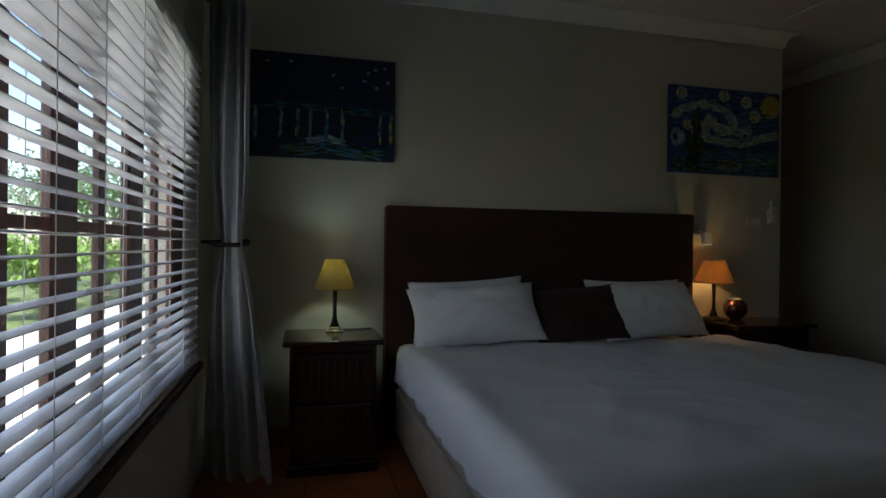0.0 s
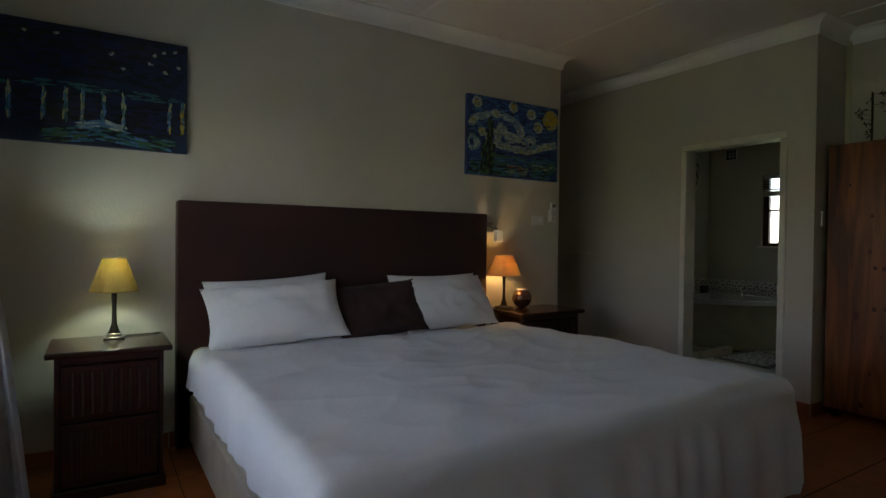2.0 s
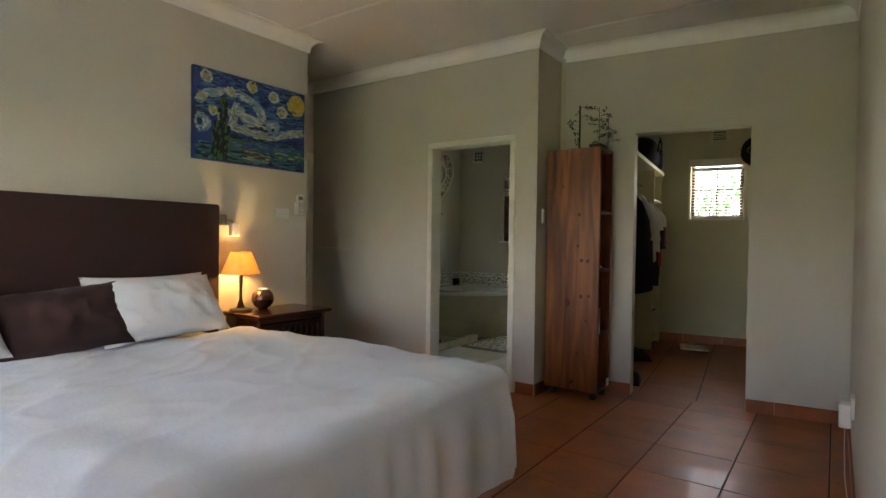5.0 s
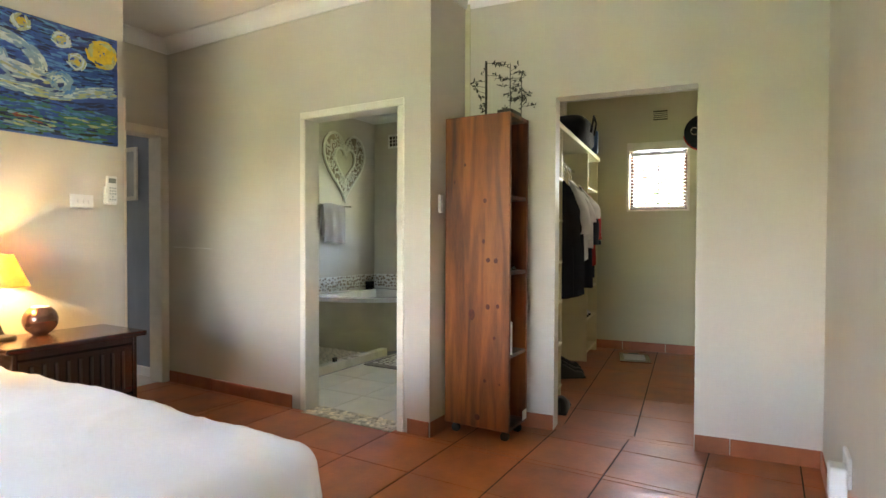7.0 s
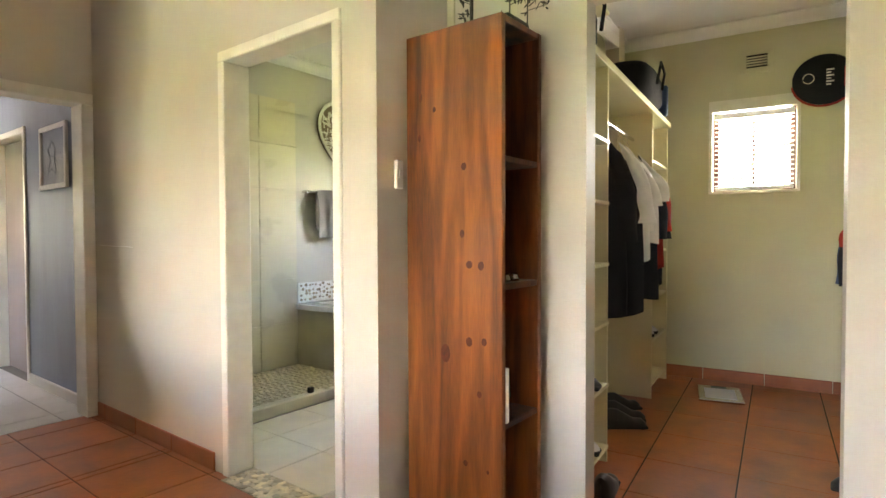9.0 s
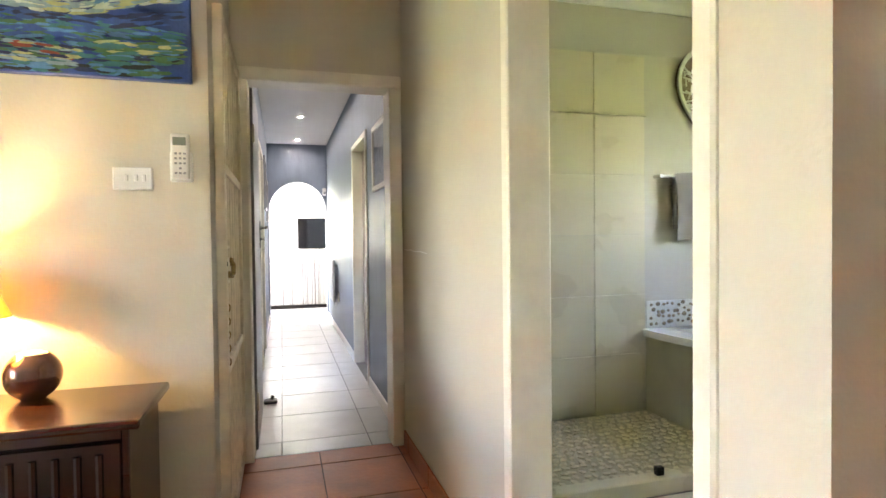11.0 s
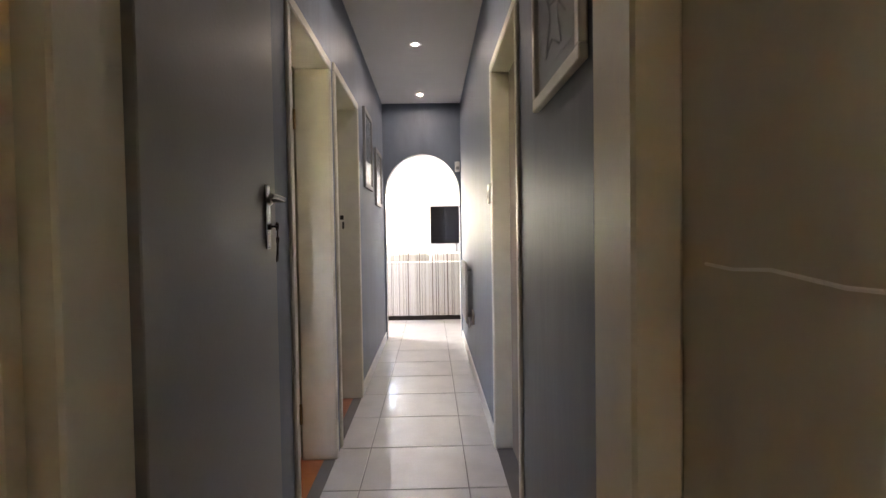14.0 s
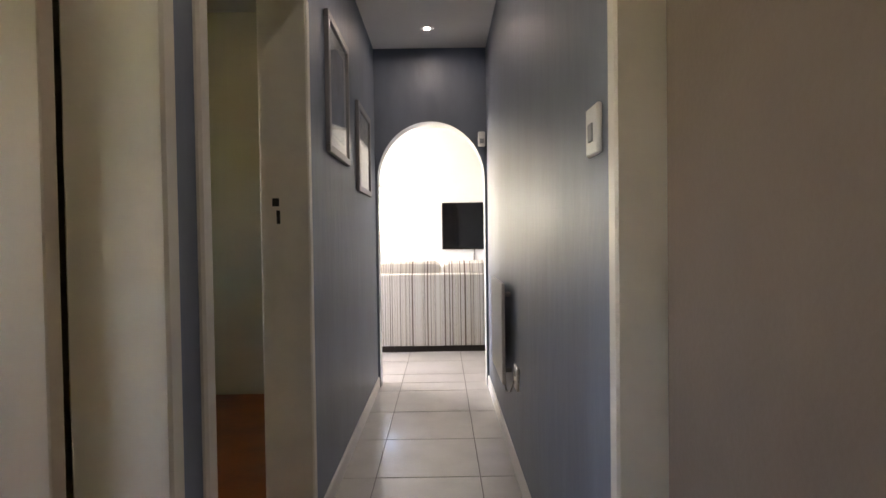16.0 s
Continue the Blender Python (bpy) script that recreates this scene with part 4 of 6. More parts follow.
PAL = {k: mat("oil_paint_" + k, c, 0.35, vary=0.18, scale=40, bump=0.2) for k, c in {
    "deep": (0.010, 0.018, 0.075), "blue": (0.025, 0.075, 0.28), "mid": (0.07, 0.20, 0.42), "pale": (0.20, 0.30, 0.36), "white": (0.46, 0.52, 0.48),
    "cream": (0.36, 0.37, 0.18), "yellow": (0.55, 0.38, 0.03), "green": (0.05, 0.13, 0.06), "dark": (0.008, 0.012, 0.015), "teal": (0.03, 0.14, 0.17), "red": (0.25, 0.05, 0.03)}.items()}
CANVAS1 = mat("night_river_canvas", (0.010, 0.018, 0.055), 0.45, vary=0.6, scale=7, bump=0.3, bscale=60)
CANVAS2 = mat("night_sky_canvas", (0.02, 0.05, 0.20), 0.45, vary=0.55, scale=8, bump=0.3, bscale=60)

VX = (2.410, 3.355, 1.741, 2.363)
p2 = painting("painting", VX[0], VX[1], VX[2], VX[3], 3.20, CANVAS2, "unframed canvas of a swirling blue night sky with yellow stars")
S = [([(0, y), (0.35, y + 0.03), (0.7, y - 0.02), (1, y + 0.01)], 0.05, ["deep", "blue", "blue", "mid"], 0.014) for y in (0.55, 0.65, 0.75, 0.85, 0.95)]
S += [([(0.0, 0.10), (1, 0.08)], 0.10, ["teal", "green", "deep", "dark", "teal", "mid"], 0.016), ([(0.25, 0.22), (0.6, 0.26), (1, 0.20)], 0.06, ["blue", "teal", "green", "mid"], 0.014)]
S += [([(0.3, 0.30), (0.5, 0.33), (0.75, 0.30), (1, 0.36)], 0.035, ["deep", "blue", "deep"], 0.014)]
S += [([(0.30, 0.42), (0.45, 0.38), (0.62, 0.37), (0.78, 0.42), (0.9, 0.47), (1.0, 0.50)], 0.045, ["white", "pale", "pale", "cream", "white"], 0.012)]
S += [([(0.02, 0.62), (0.10, 0.72), (0.22, 0.78), (0.36, 0.80), (0.48, 0.74), (0.55, 0.66), (0.57, 0.58), (0.52, 0.50), (0.43, 0.49), (0.38, 0.56)], 0.038, ["pale", "white", "white", "pale"], 0.015)]
S += [([(0.33, 0.66), (0.37, 0.58), (0.45, 0.54), (0.53, 0.52), (0.60, 0.50), (0.66, 0.52)], 0.040, ["white", "white", "pale", "cream"], 0.015)]
S += [(ring(0.36, 0.63, 0.035), 0.012, ["white", "pale"], 0.010), (ring(0.67, 0.48, 0.035), 0.012, ["pale", "mid", "white"], 0.010), (ring(0.67, 0.48, 0.062, a0=-1.6, a1=2.6), 0.012, ["pale", "mid"], 0.010)]
S += [(ring(0.27, 0.50, 0.05), 0.03, ["white", "cream", "pale"], 0.012), (ring(0.05, 0.40, 0.05), 0.03, ["pale", "white", "mid"], 0.012)]
for cx, cy, r in ((0.10, 0.91, 0.028), (0.29, 0.80, 0.022), (0.48, 0.92, 0.030), (0.68, 0.86, 0.030), (0.76, 0.70, 0.032), (0.15, 0.55, 0.022), (0.055, 0.68, 0.018)):
    S += [(ring(cx, cy, r * 0.5), r * 0.6, ["cream", "yellow"], 0.012), (ring(cx, cy, r * 1.25), r * 0.25, ["cream", "white"], 0.010)]
S += [([(0.86, 0.82), (0.95, 0.82)], 0.075, ["yellow"], 0.030), (ring(0.905, 0.82, 0.04), 0.02, ["yellow"], 0.022), (ring(0.905, 0.82, 0.075), 0.015, ["yellow", "cream"], 0.014)]
S += [([(0.20, 0.0), (0.215, 0.25), (0.225, 0.45), (0.235, 0.72)], 0.032, ["dark", "green", "dark"], 0.012), ([(0.20, 0.0), (0.22, 0.42)], 0.065, ["dark", "dark", "green"], 0.016)]
S += [([(0.40, 0.12), (0.62, 0.10)], 0.05, ["teal", "pale", "red", "cream", "green", "deep"], 0.012), ([(0.7, 0.16), (1, 0.18)], 0.03, ["cream", "green", "teal"], 0.012)]
daubs(p2, *VX, 3.20, S, PAL, 7)
LX = (-0.495, 0.450, 1.709, 2.329)
p1 = painting("painting", LX[0], LX[1], LX[2], LX[3], 3.20, CANVAS1, "unframed canvas of a dark starlit river with reflected lights")
S = [([(0, y), (0.5, y + 0.02), (1, y)], 0.06, ["deep", "deep", "dark", "dark"], 0.014) for y in (0.62, 0.74, 0.86, 0.95)]
S += [([(0, 0.46), (0.4, 0.50), (1, 0.47)], 0.03, ["dark", "deep", "teal"], 0.012), ([(0, 0.3), (1, 0.28)], 0.14, ["deep", "dark", "dark", "deep"], 0.014)]
S += [([(0.3, 0.06), (0.55, 0.12), (0.9, 0.05)], 0.06, ["green", "teal", "mid", "dark"], 0.014), ([(0.45, 0.17), (0.55, 0.21), (0.66, 0.17)], 0.028, ["pale", "white", "mid"], 0.010)]
for cx in (0.13, 0.28, 0.38, 0.46, 0.56, 0.66, 0.90, 0.97):
    S += [([(cx, 0.20), (cx + 0.004, 0.46)], 0.008, ["cream", "teal", "mid", "yellow"] if cx > 0.85 else ["mid", "teal", "cream"], 0.007)]
for cx, cy in ((0.2, 0.9), (0.34, 0.92), (0.6, 0.82), (0.66, 0.7), (0.82, 0.86), (0.87, 0.90), (0.93, 0.92), (0.80, 0.78), (0.95, 0.78), (0.88, 0.72)):
    S += [(ring(cx, cy, 0.006), 0.005, ["white", "cream", "pale"], 0.008)]
daubs(p1, *LX, 3.20, S, PAL, 8)


# ---- pine bookcase and its things ----
def bookcase():
    b = thing("bookcase", "tall narrow reddish pine bookcase on castors, shelves open to one side", "bookcase", at=(4.625, 1.36, 0))
    x0, x1, y0, y1, z0, z1 = 4.45, 4.735, 1.130, 1.562, 0.068, 1.938
    side = bpart("side_panel", (x0, y0, z0, x0 + 0.024, y1, z1), PINE, b, "knotty orange pine side board", bevel=0.003)
    bpart("side_panel", (x1 - 0.024, y0, z0, x1, y1, z1), PINE, b, bevel=0.003)
    # back and shelves take the pine darkened for shade
    bpart("back_panel", (x0 + 0.024, y1 - 0.012, z0, x1 - 0.024, y1, z1), PINESHADE, b, bevel=0.001)
    bpart("top_board", (x0 + 0.024, y0 + 0.002, z1 - 0.024, x1 - 0.024, y1 - 0.012, z1), PINE, b)
    bpart("bottom_board", (x0 + 0.024, y0 + 0.002, z0, x1 - 0.024, y1 - 0.012, z0 + 0.024), PINE, b)
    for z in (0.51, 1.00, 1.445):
        bpart("shelf", (x0 + 0.024, y0 + 0.004, z - 0.011, x1 - 0.024, y1 - 0.012, z + 0.011), PINESHADE, b)
    for x in (x0 + 0.05, x1 - 0.05):
        for y in (y0 + 0.045, y1 - 0.055):
            bm = bmesh.new()
            cyl(bm, (x - 0.012, y, 0.0265), (x + 0.012, y, 0.0265), 0.0265, seg=16)
            bx(bm, x - 0.018, y - 0.014, 0.045, x + 0.018, y + 0.014, 0.068)
            part("castor", bm, BLACKR, b, "small black castor")
    # knots in the broad side board
    for ky, kz, a, c in ((1.29, 1.427, 0.012, 0.014), (1.424, 1.647, 0.008, 0.010), (1.298, 1.186, 0.010, 0.015), (1.267, 1.075, 0.014, 0.014), (1.217, 1.072, 0.013, 0.016), (1.375, 0.744, 0.022, 0.034),
                         (1.268, 0.798, 0.014, 0.017), (1.204, 0.804, 0.011, 0.014), (1.225, 0.615, 0.010, 0.012), (1.285, 0.355, 0.010, 0.011), (1.335, 0.13, 0.018, 0.018), (1.496, 1.548, 0.007, 0.014), (1.49, 1.70, 0.008, 0.018), (1.19, 0.345, 0.006, 0.007)):
        bm = bmesh.new()
        bmesh.ops.create_circle(bm, cap_ends=True, segments=14, radius=1, matrix=Matrix.Translation((x0 - 0.0006, ky, kz)) @ Matrix.Rotation(radians(90), 4, "Y") @ Matrix.Diagonal((c, a, 1, 1)))
        part("knot", bm, KNOT, side)
    return b


bookcase()
bk = thing("book", "white-backed upright book on the low shelf", "book", at=(4.49, 1.22, 0.521))
bpart("cover", (4.478, 1.128, 0.5215, 4.496, 1.29, 0.715), WHITECL, bk, bevel=0.003)
bpart("pages", (4.480, 1.142, 0.7145, 4.494, 1.287, 0.717), PLASTICW, bk, bevel=0)
bm = bmesh.new()
lathe(bm, 4.62, 1.30, [(0.07, 0.5215), (0.09, 0.56), (0.085, 0.63), (0.05, 0.68), (0.02, 0.69)])
solo("bag", bm, BLACKBAG, "small black bag slumped on the bookcase shelf", "bag", smooth=True)
tr = thing("trinket", "small silver trinkets on the middle bookcase shelf", "trinket", at=(4.60, 1.2, 1.011))
for x, y, r in ((4.575, 1.19, 0.016), (4.615, 1.18, 0.019), (4.65, 1.20, 0.014)):
    bm = bmesh.new()
    lathe(bm, x, y, [(r, 1.0115), (r * 1.1, 1.02), (r * 0.7, 1.035), (r * 0.9, 1.04)], 14)
    part("cup", bm, CHROME, tr, smooth=True)
bpart("paper_label", (4.655, 1.1285, 0.085, 4.72, 1.1295, 0.145), PLASTICW, thing("label", "torn white paper label stuck on the bookcase foot", "label", at=(4.69, 1.129, 0.11)), bevel=0)


def metal_tree():
    t = thing("ornament", "black metal tree ornament with scattered leaves on the bookcase", "ornament", at=(4.63, 1.33, 1.938))
    rg = random.Random(12)
    bm = bmesh.new()
    bx(bm, 4.56, 1.17, 1.9385, 4.72, 1.27, 1.985, bevel=0.012)
    part("base", bm, DARKMETAL, t)
    for tx, ty, top, nb in ((4.60, 1.36, 2.30, 9), (4.65, 1.22, 2.28, 15), (4.66, 1.15, 2.22, 10)):
        bm = bmesh.new()
        tube(bm, [(tx, ty, 1.939), (tx + 0.003, ty, (top + 1.939) / 2), (tx, ty, top)], 0.007 if ty > 1.3 else 0.0025, 6)
        part("stem", bm, DARKMETAL, t)
        bm, lf = bmesh.new(), bmesh.new()
        for k in range(nb):
            z = 1.97 + (top - 1.97) * (k + 0.6) / nb
            a = rg.uniform(0, 6.28)
            L = rg.uniform(0.03, 0.13)
            e = Vector((tx + L * 0.6 * math.cos(a), ty + L * math.sin(a), z + rg.uniform(-0.01, 0.03)))
            tube(bm, [(tx, ty, z), e], 0.0015, 5)
            for _ in range(5):
                c = Vector((tx, ty, z)).lerp(e, rg.uniform(0.3, 1.1)) + Vector((rg.uniform(-0.015, 0.015), rg.uniform(-0.015, 0.015), rg.uniform(-0.012, 0.012)))
                m = Matrix.Translation(c) @ Euler((rg.uniform(0, 3), rg.uniform(0, 3), rg.uniform(0, 6))).to_matrix().to_4x4() @ Matrix.Diagonal((rg.uniform(0.010, 0.020), 0.005, 0.002, 1))
                bmesh.ops.create_icosphere(lf, subdivisions=1, radius=1, matrix=m)
        part("branches", bm, DARKMETAL, t)
        part("leaves", lf, DARKMETAL, t)


metal_tree()
js = thing("light_switch", "narrow white light switch on the wall by the bookcase", "switch", at=(4.39, 1.585, 1.41))
bpart("plate", (4.400, 1.567, 1.36, 4.440, 1.5845, 1.47), PLASTICW, js, bevel=0.004)
bpart("rocker", (4.412, 1.563, 1.40, 4.428, 1.568, 1.43), PLASTICW, js, bevel=0.001)
ws = thing("wall_socket", "white wall socket with a plugged adaptor and cord", "socket", at=(3.88, -0.42, 0.35))
bpart("plate", (3.83, -0.4195, 0.34, 3.97, -0.405, 0.45), PLASTICW, ws, bevel=0.004)
bpart("adaptor", (3.80, -0.405, 0.30, 3.88, -0.352, 0.42), PLASTICW, ws, bevel=0.008)
bm = bmesh.new()
tube(bm, [(3.84, -0.38, 0.30), (3.835, -0.38, 0.20), (3.83, -0.385, 0.05), (3.80, -0.39, 0.008), (3.6, -0.395, 0.008), (3.3, -0.40, 0.008)], 0.003, 6)
part("cord", bm, PLASTICW, ws)


# ---- closet ----
others = set(bpy.data.objects)


def wardrobe():
    w = thing("wardrobe_shelving", "cream open wardrobe unit with shelves and a hanging bay", "wardrobe", at=(6.2, 1.36, 0))
    y0, y1 = 1.135, 1.56
    for x, ya, zt in ((5.32, 1.10, 2.66), (5.78, 1.12, 2.035), (7.05, y0, 2.035), (7.68, y0, 2.035)):
        bpart("upright_panel", (x - 0.009, ya, 0.001, x + 0.009, y1, zt), SHELFM, w, bevel=0.002)
    bpart("top_shelf", (5.33, 1.115, 2.035, 7.70, y1, 2.075), SHELFM, w, "long cream top shelf", bevel=0.003)
    for z in (0.08, 0.40, 0.72, 1.02, 1.33, 1.64):
        bpart("shelf", (5.33, 1.11, z, 5.77, y1, z + 0.018), SHELFM, w, bevel=0.002)
    for z in (0.08, 0.40, 0.71, 1.05, 1.35, 1.70):
        bpart("shelf", (7.06, y0 + 0.005, z, 7.67, y1, z + 0.018), SHELFM, w, bevel=0.002)
    bpart("upper_shelf", (5.33, 1.16, 2.36, 5.95, y1, 2.378), SHELFM, w, bevel=0.002)
    bm = bmesh.new()
    cyl(bm, (5.79, 1.27, 1.86), (7.04, 1.27, 1.86), 0.0125)
    part("hanging_rail", bm, CHROME, w)


wardrobe()


def garment(name, x, y, length, width, material, label, sleeve, seed, top=1.70, thick=0.05, trim=None):
    """A garment on a hanger, its breadth across the rail: a folded cloth body, sleeves and a hook."""
    g = thing(name, label, "garment", at=(x, y, top - length), group="clothes on the rail")

    def f(u, v):
        down = v * length
        sh = min(1, down / 0.05)
        half = width / 2 * (0.22 + 0.78 * sh ** 0.7) * (1 + 0.07 * v)
        a = u * 2 * math.pi
        fold = 0.30 * math.sin(a * 3 + seed) + 0.22 * math.sin(a * 7 + seed * 2 + v * 3) * v
        px = thick * (0.45 + 0.75 * v) * math.sin(a) * (1 + fold) + 0.014 * math.sin(down * 9 + seed)
        hem = 0.02 * math.sin(a * 2 + seed) * v
        return (x + px, y + half * math.cos(a), top - down - 0.13 * abs(math.cos(a)) ** 1.4 * (1 - v) + hem)
    bm = bmesh.new()
    grid(bm, 40, 22, f)
    bmesh.ops.remove_doubles(bm, verts=bm.verts, dist=0.0005)
    part("body", bm, material, g, smooth=True)
    for sgn in (-1, 1):
        def arm(u, v):
            a = u * 2 * math.pi
            out = width * (0.34 + 0.17 * math.sin(min(1, v * 1.5) * math.pi / 2))
            wide = 0.058 * (0.75 + 0.35 * v) * (1 + 0.16 * math.sin(a * 2 + seed + v * 5))
            flat = 0.040 * (0.7 + 0.5 * v) * (1 + 0.12 * math.sin(v * 17 + seed))
            return (x + 0.02 * v + flat * math.sin(a), y + sgn * out + wide * math.cos(a), top - 0.065 - v * (sleeve - 0.065) - 0.05 * sgn * math.cos(a) * (1 - v))
        bm = bmesh.new()
        grid(bm, 18, 14, arm)
        part("sleeve", bm, trim or material, g, smooth=True)
    bm = bmesh.new()
    tube(bm, [(x, y, top - 0.02), (x, y, top + 0.10), (x, y + 0.015, top + 0.135), (x, y + 0.002, top + 0.168)], 0.0025, 6)
    part("hanger_hook", bm, CHROME, g)


garment("jacket", 5.89, 1.27, 0.98, 0.42, NAVY, "black jacket hanging on the closet rail", 0.58, 1, top=1.72)
garment("jacket", 6.01, 1.23, 0.95, 0.46, NAVY, "black jacket with white sleeves on the closet rail", 0.46, 2, trim=WHITECL)
garment("shirt", 6.16, 1.24, 0.66, 0.48, WHITECL, "white shirt hanging on the closet rail", 0.36, 3)
garment("jacket", 6.28, 1.28, 0.90, 0.43, NAVY, "black jacket with pale sleeves on the closet rail", 0.5, 4, trim=WHITECL)
garment("shirt", 6.44, 1.23, 0.56, 0.46, WHITECL, "white sports shirt on the closet rail", 0.32, 5)
garment("jacket", 6.58, 1.25, 0.92, 0.45, NAVY, "dark tracksuit top on the closet rail", 0.55, 6)
garment("shirt", 6.76, 1.26, 0.74, 0.47, REDCL, "red sports top on the closet rail", 0.5, 7)
garment("jacket", 6.92, 1.27, 0.88, 0.42, NAVY, "dark jacket at the end of the closet rail", 0.55, 8)


def bag(x0, x1, y0, y1, z0, z1, label, trims):
    b = thing("sports_bag", label, "bag", at=((x0 + x1) / 2, (y0 + y1) / 2, z0))
    bm = bmesh.new()
    cx, cy, cz = (x0 + x1) / 2, (y0 + y1) / 2, (z0 + z1) / 2
    bmesh.ops.create_uvsphere(bm, u_segments=28, v_segments=18, radius=1)
    for v in bm.verts:
        p = v.co.copy()
        q = Vector([math.copysign(abs(c) ** 0.55, c) for c in p])
        q *= 1 + 0.07 * noise.noise(p * 2.3)
        v.co = (cx + q.x * (x1 - x0) / 2, cy + q.y * (y1 - y0) / 2, max(z0, cz + q.z * (z1 - z0) / 2))
    part("body", bm, BLACKBAG, b, smooth=True)
    bm = bmesh.new()
    tube(bm, [(cx - 0.1, y0 - 0.01, cz), (cx - 0.09, y0 - 0.03, cz + 0.12), (cx, y0 - 0.02, z1 + 0.015), (cx + 0.09, y0 - 0.03, cz + 0.12), (cx + 0.1, y0 - 0.01, cz)], 0.010, 7)
    part("carry_strap", bm, BLACKBAG, b)
    if trims:
        bpart("side_pocket", (x1 - 0.05, y0 - 0.012, z0 + 0.02, x1 + 0.012, y1 - 0.08, z1 - 0.07), BLUECL, b, "blue nylon end pocket", bevel=0.012)


bag(6.78, 7.52, 1.12, 1.50, 2.0755, 2.40, "black sports bag with blue ends on the top shelf", True)
bag(5.50, 5.80, 1.16, 1.50, 2.0755, 2.35, "black bag stowed on the top shelf", False)


def shoe(x, y, z, turn, material, label):
    s = thing("shoe", label, "shoe", at=(x, y, z), group="shoes in the closet")
    m = Matrix.Translation((x, y, z)) @ Matrix.Rotation(radians(turn), 4, "Z")
    bm = bmesh.new()

    def f(u, v):
        px = -0.13 + 0.26 * u
        w = 0.045 * (1 - abs(2 * u - 1) ** 3) ** 0.5 + 0.004
        h = 0.10 if u < 0.3 else 0.10 - 0.06 * min(1, (u - 0.3) / 0.4)
        h *= (1 - max(0, (u - 0.85) / 0.15) ** 2) * (1 if u > 0.04 else 0.8)
        a = v * math.pi
        return m @ Vector((px, w * math.cos(a), 0.02 + max(0.01, h) * math.sin(a) ** 0.7))
    grid(bm, 18, 10, f)
    part("upper", bm, material, s, smooth=True)
    bm = bmesh.new()
    bx(bm, -0.132, -0.044, 0, 0.132, 0.044, 0.022, bevel=0.010, rot=m)
    part("sole", bm, BLACKR, s)


for x, y, z, a, mt, lb in ((5.42, 1.03, 0.001, 4, SHOEM, "black shoe on the closet floor by the shelves"), (6.35, 1.16, 0.001, -60, SHOEM, "black shoe under the hanging clothes"),
                           (6.50, 1.20, 0.001, -70, SHOEM, "black shoe under the hanging clothes"), (6.70, 1.26, 0.001, -50, SHOEM, "black boot under the hanging clothes"),
                           (5.60, 1.24, 0.419, -85, SHOEM, "black shoe on a closet shelf"), (5.60, 1.24, 0.099, -85, WHITECL, "white shoe on a closet shelf"),
                           (7.22, 1.28, 0.419, -80, WHITECL, "white trainer on a closet shelf"), (7.36, 1.28, 0.419, -85, WHITECL, "white trainer on a closet shelf")):
    shoe(x, y, z, a, mt, lb)
for i, (z, mt, h) in enumerate(((1.069, WHITECL, 0.10), (1.369, PLASTICW, 0.14), (0.729, NAVY, 0.05))):
    f = thing("folded_clothes", "small pile of folded clothes on a closet shelf", "clothes", at=(7.33, 1.3, z))
    for k in range(3):
        bpart("folded_piece", (7.17 + 0.01 * k, 1.19, z + k * h / 3, 7.47, 1.48, z + (k + 1) * h / 3 - 0.002), mt, f, bevel=0.008)

rs = thing("bathroom_scale", "glass-topped silver bathroom scale on the closet floor", "scale", at=(7.35, 0.717, 0))
rm = Matrix.Translation((7.35, 0.717, 0)) @ Matrix.Rotation(radians(8), 4, "Z")
for nm, dims, mt in (("body", (-0.20, -0.145, 0.012, 0.20, 0.145, 0.030), CHROME), ("tread", (-0.15, -0.10, 0.030, 0.11, 0.10, 0.033), HEATM), ("dial", (0.13, -0.05, 0.030, 0.18, 0.05, 0.034), LCD)):
    bm = bmesh.new()
    bx(bm, *dims, bevel=0.005 if nm == "body" else 0.001, rot=rm)
    part(nm, bm, mt, rs)
for px in (-0.15, 0.15):
    for py in (-0.11, 0.11):
        bm = bmesh.new()
        p = rm @ Vector((px, py, 0))
        cyl(bm, (p.x, p.y, 0), (p.x, p.y, 0.013), 0.012)
        part("foot", bm, BLACKR, rs)


def racket_cover():
    r = thing("racket_cover", "round black racket cover with red edge on the closet wall", "racket cover", at=(7.78, 0.09, 2.28))
    bm = bmesh.new()
    cyl(bm, (7.775, 0.095, 2.295), (7.835, 0.095, 2.295), 0.185, 0.17, 40)
    bmesh.ops.scale(bm, vec=(1, 1.06, 0.98), verts=bm.verts, space=Matrix.Translation((0, -0.095, -2.295)))
    part("body", bm, BLACKBAG, r, smooth=True)
    bm = bmesh.new()
    tube(bm, [(7.82, 0.095 + 0.196 * math.cos(a), 2.295 + 0.181 * math.sin(a)) for a in [3.3 + k * 0.15 for k in range(20)]], 0.008, 6)
    part("piping", bm, REDCL, r, "red edge piping")
    bpart("side_panel", (7.772, -0.085, 2.23, 7.7745, -0.025, 2.37), REDCL, r, "red patch", bevel=0)
    bm = bmesh.new()
    tube(bm, [(7.772, 0.19 + 0.035 * math.cos(a), 2.31 + 0.035 * math.sin(a)) for a in [k * 0.45 for k in range(14)]], 0.005, 5)
    part("emblem", bm, CHROME, r, "pale emblem shape")
    for k in range(6):
        bpart("emblem_bar", (7.771, 0.052 - 0.018 * (k % 2), 2.25 + k * 0.021, 7.7745, 0.082, 2.262 + k * 0.021), CHROME, r, bevel=0)


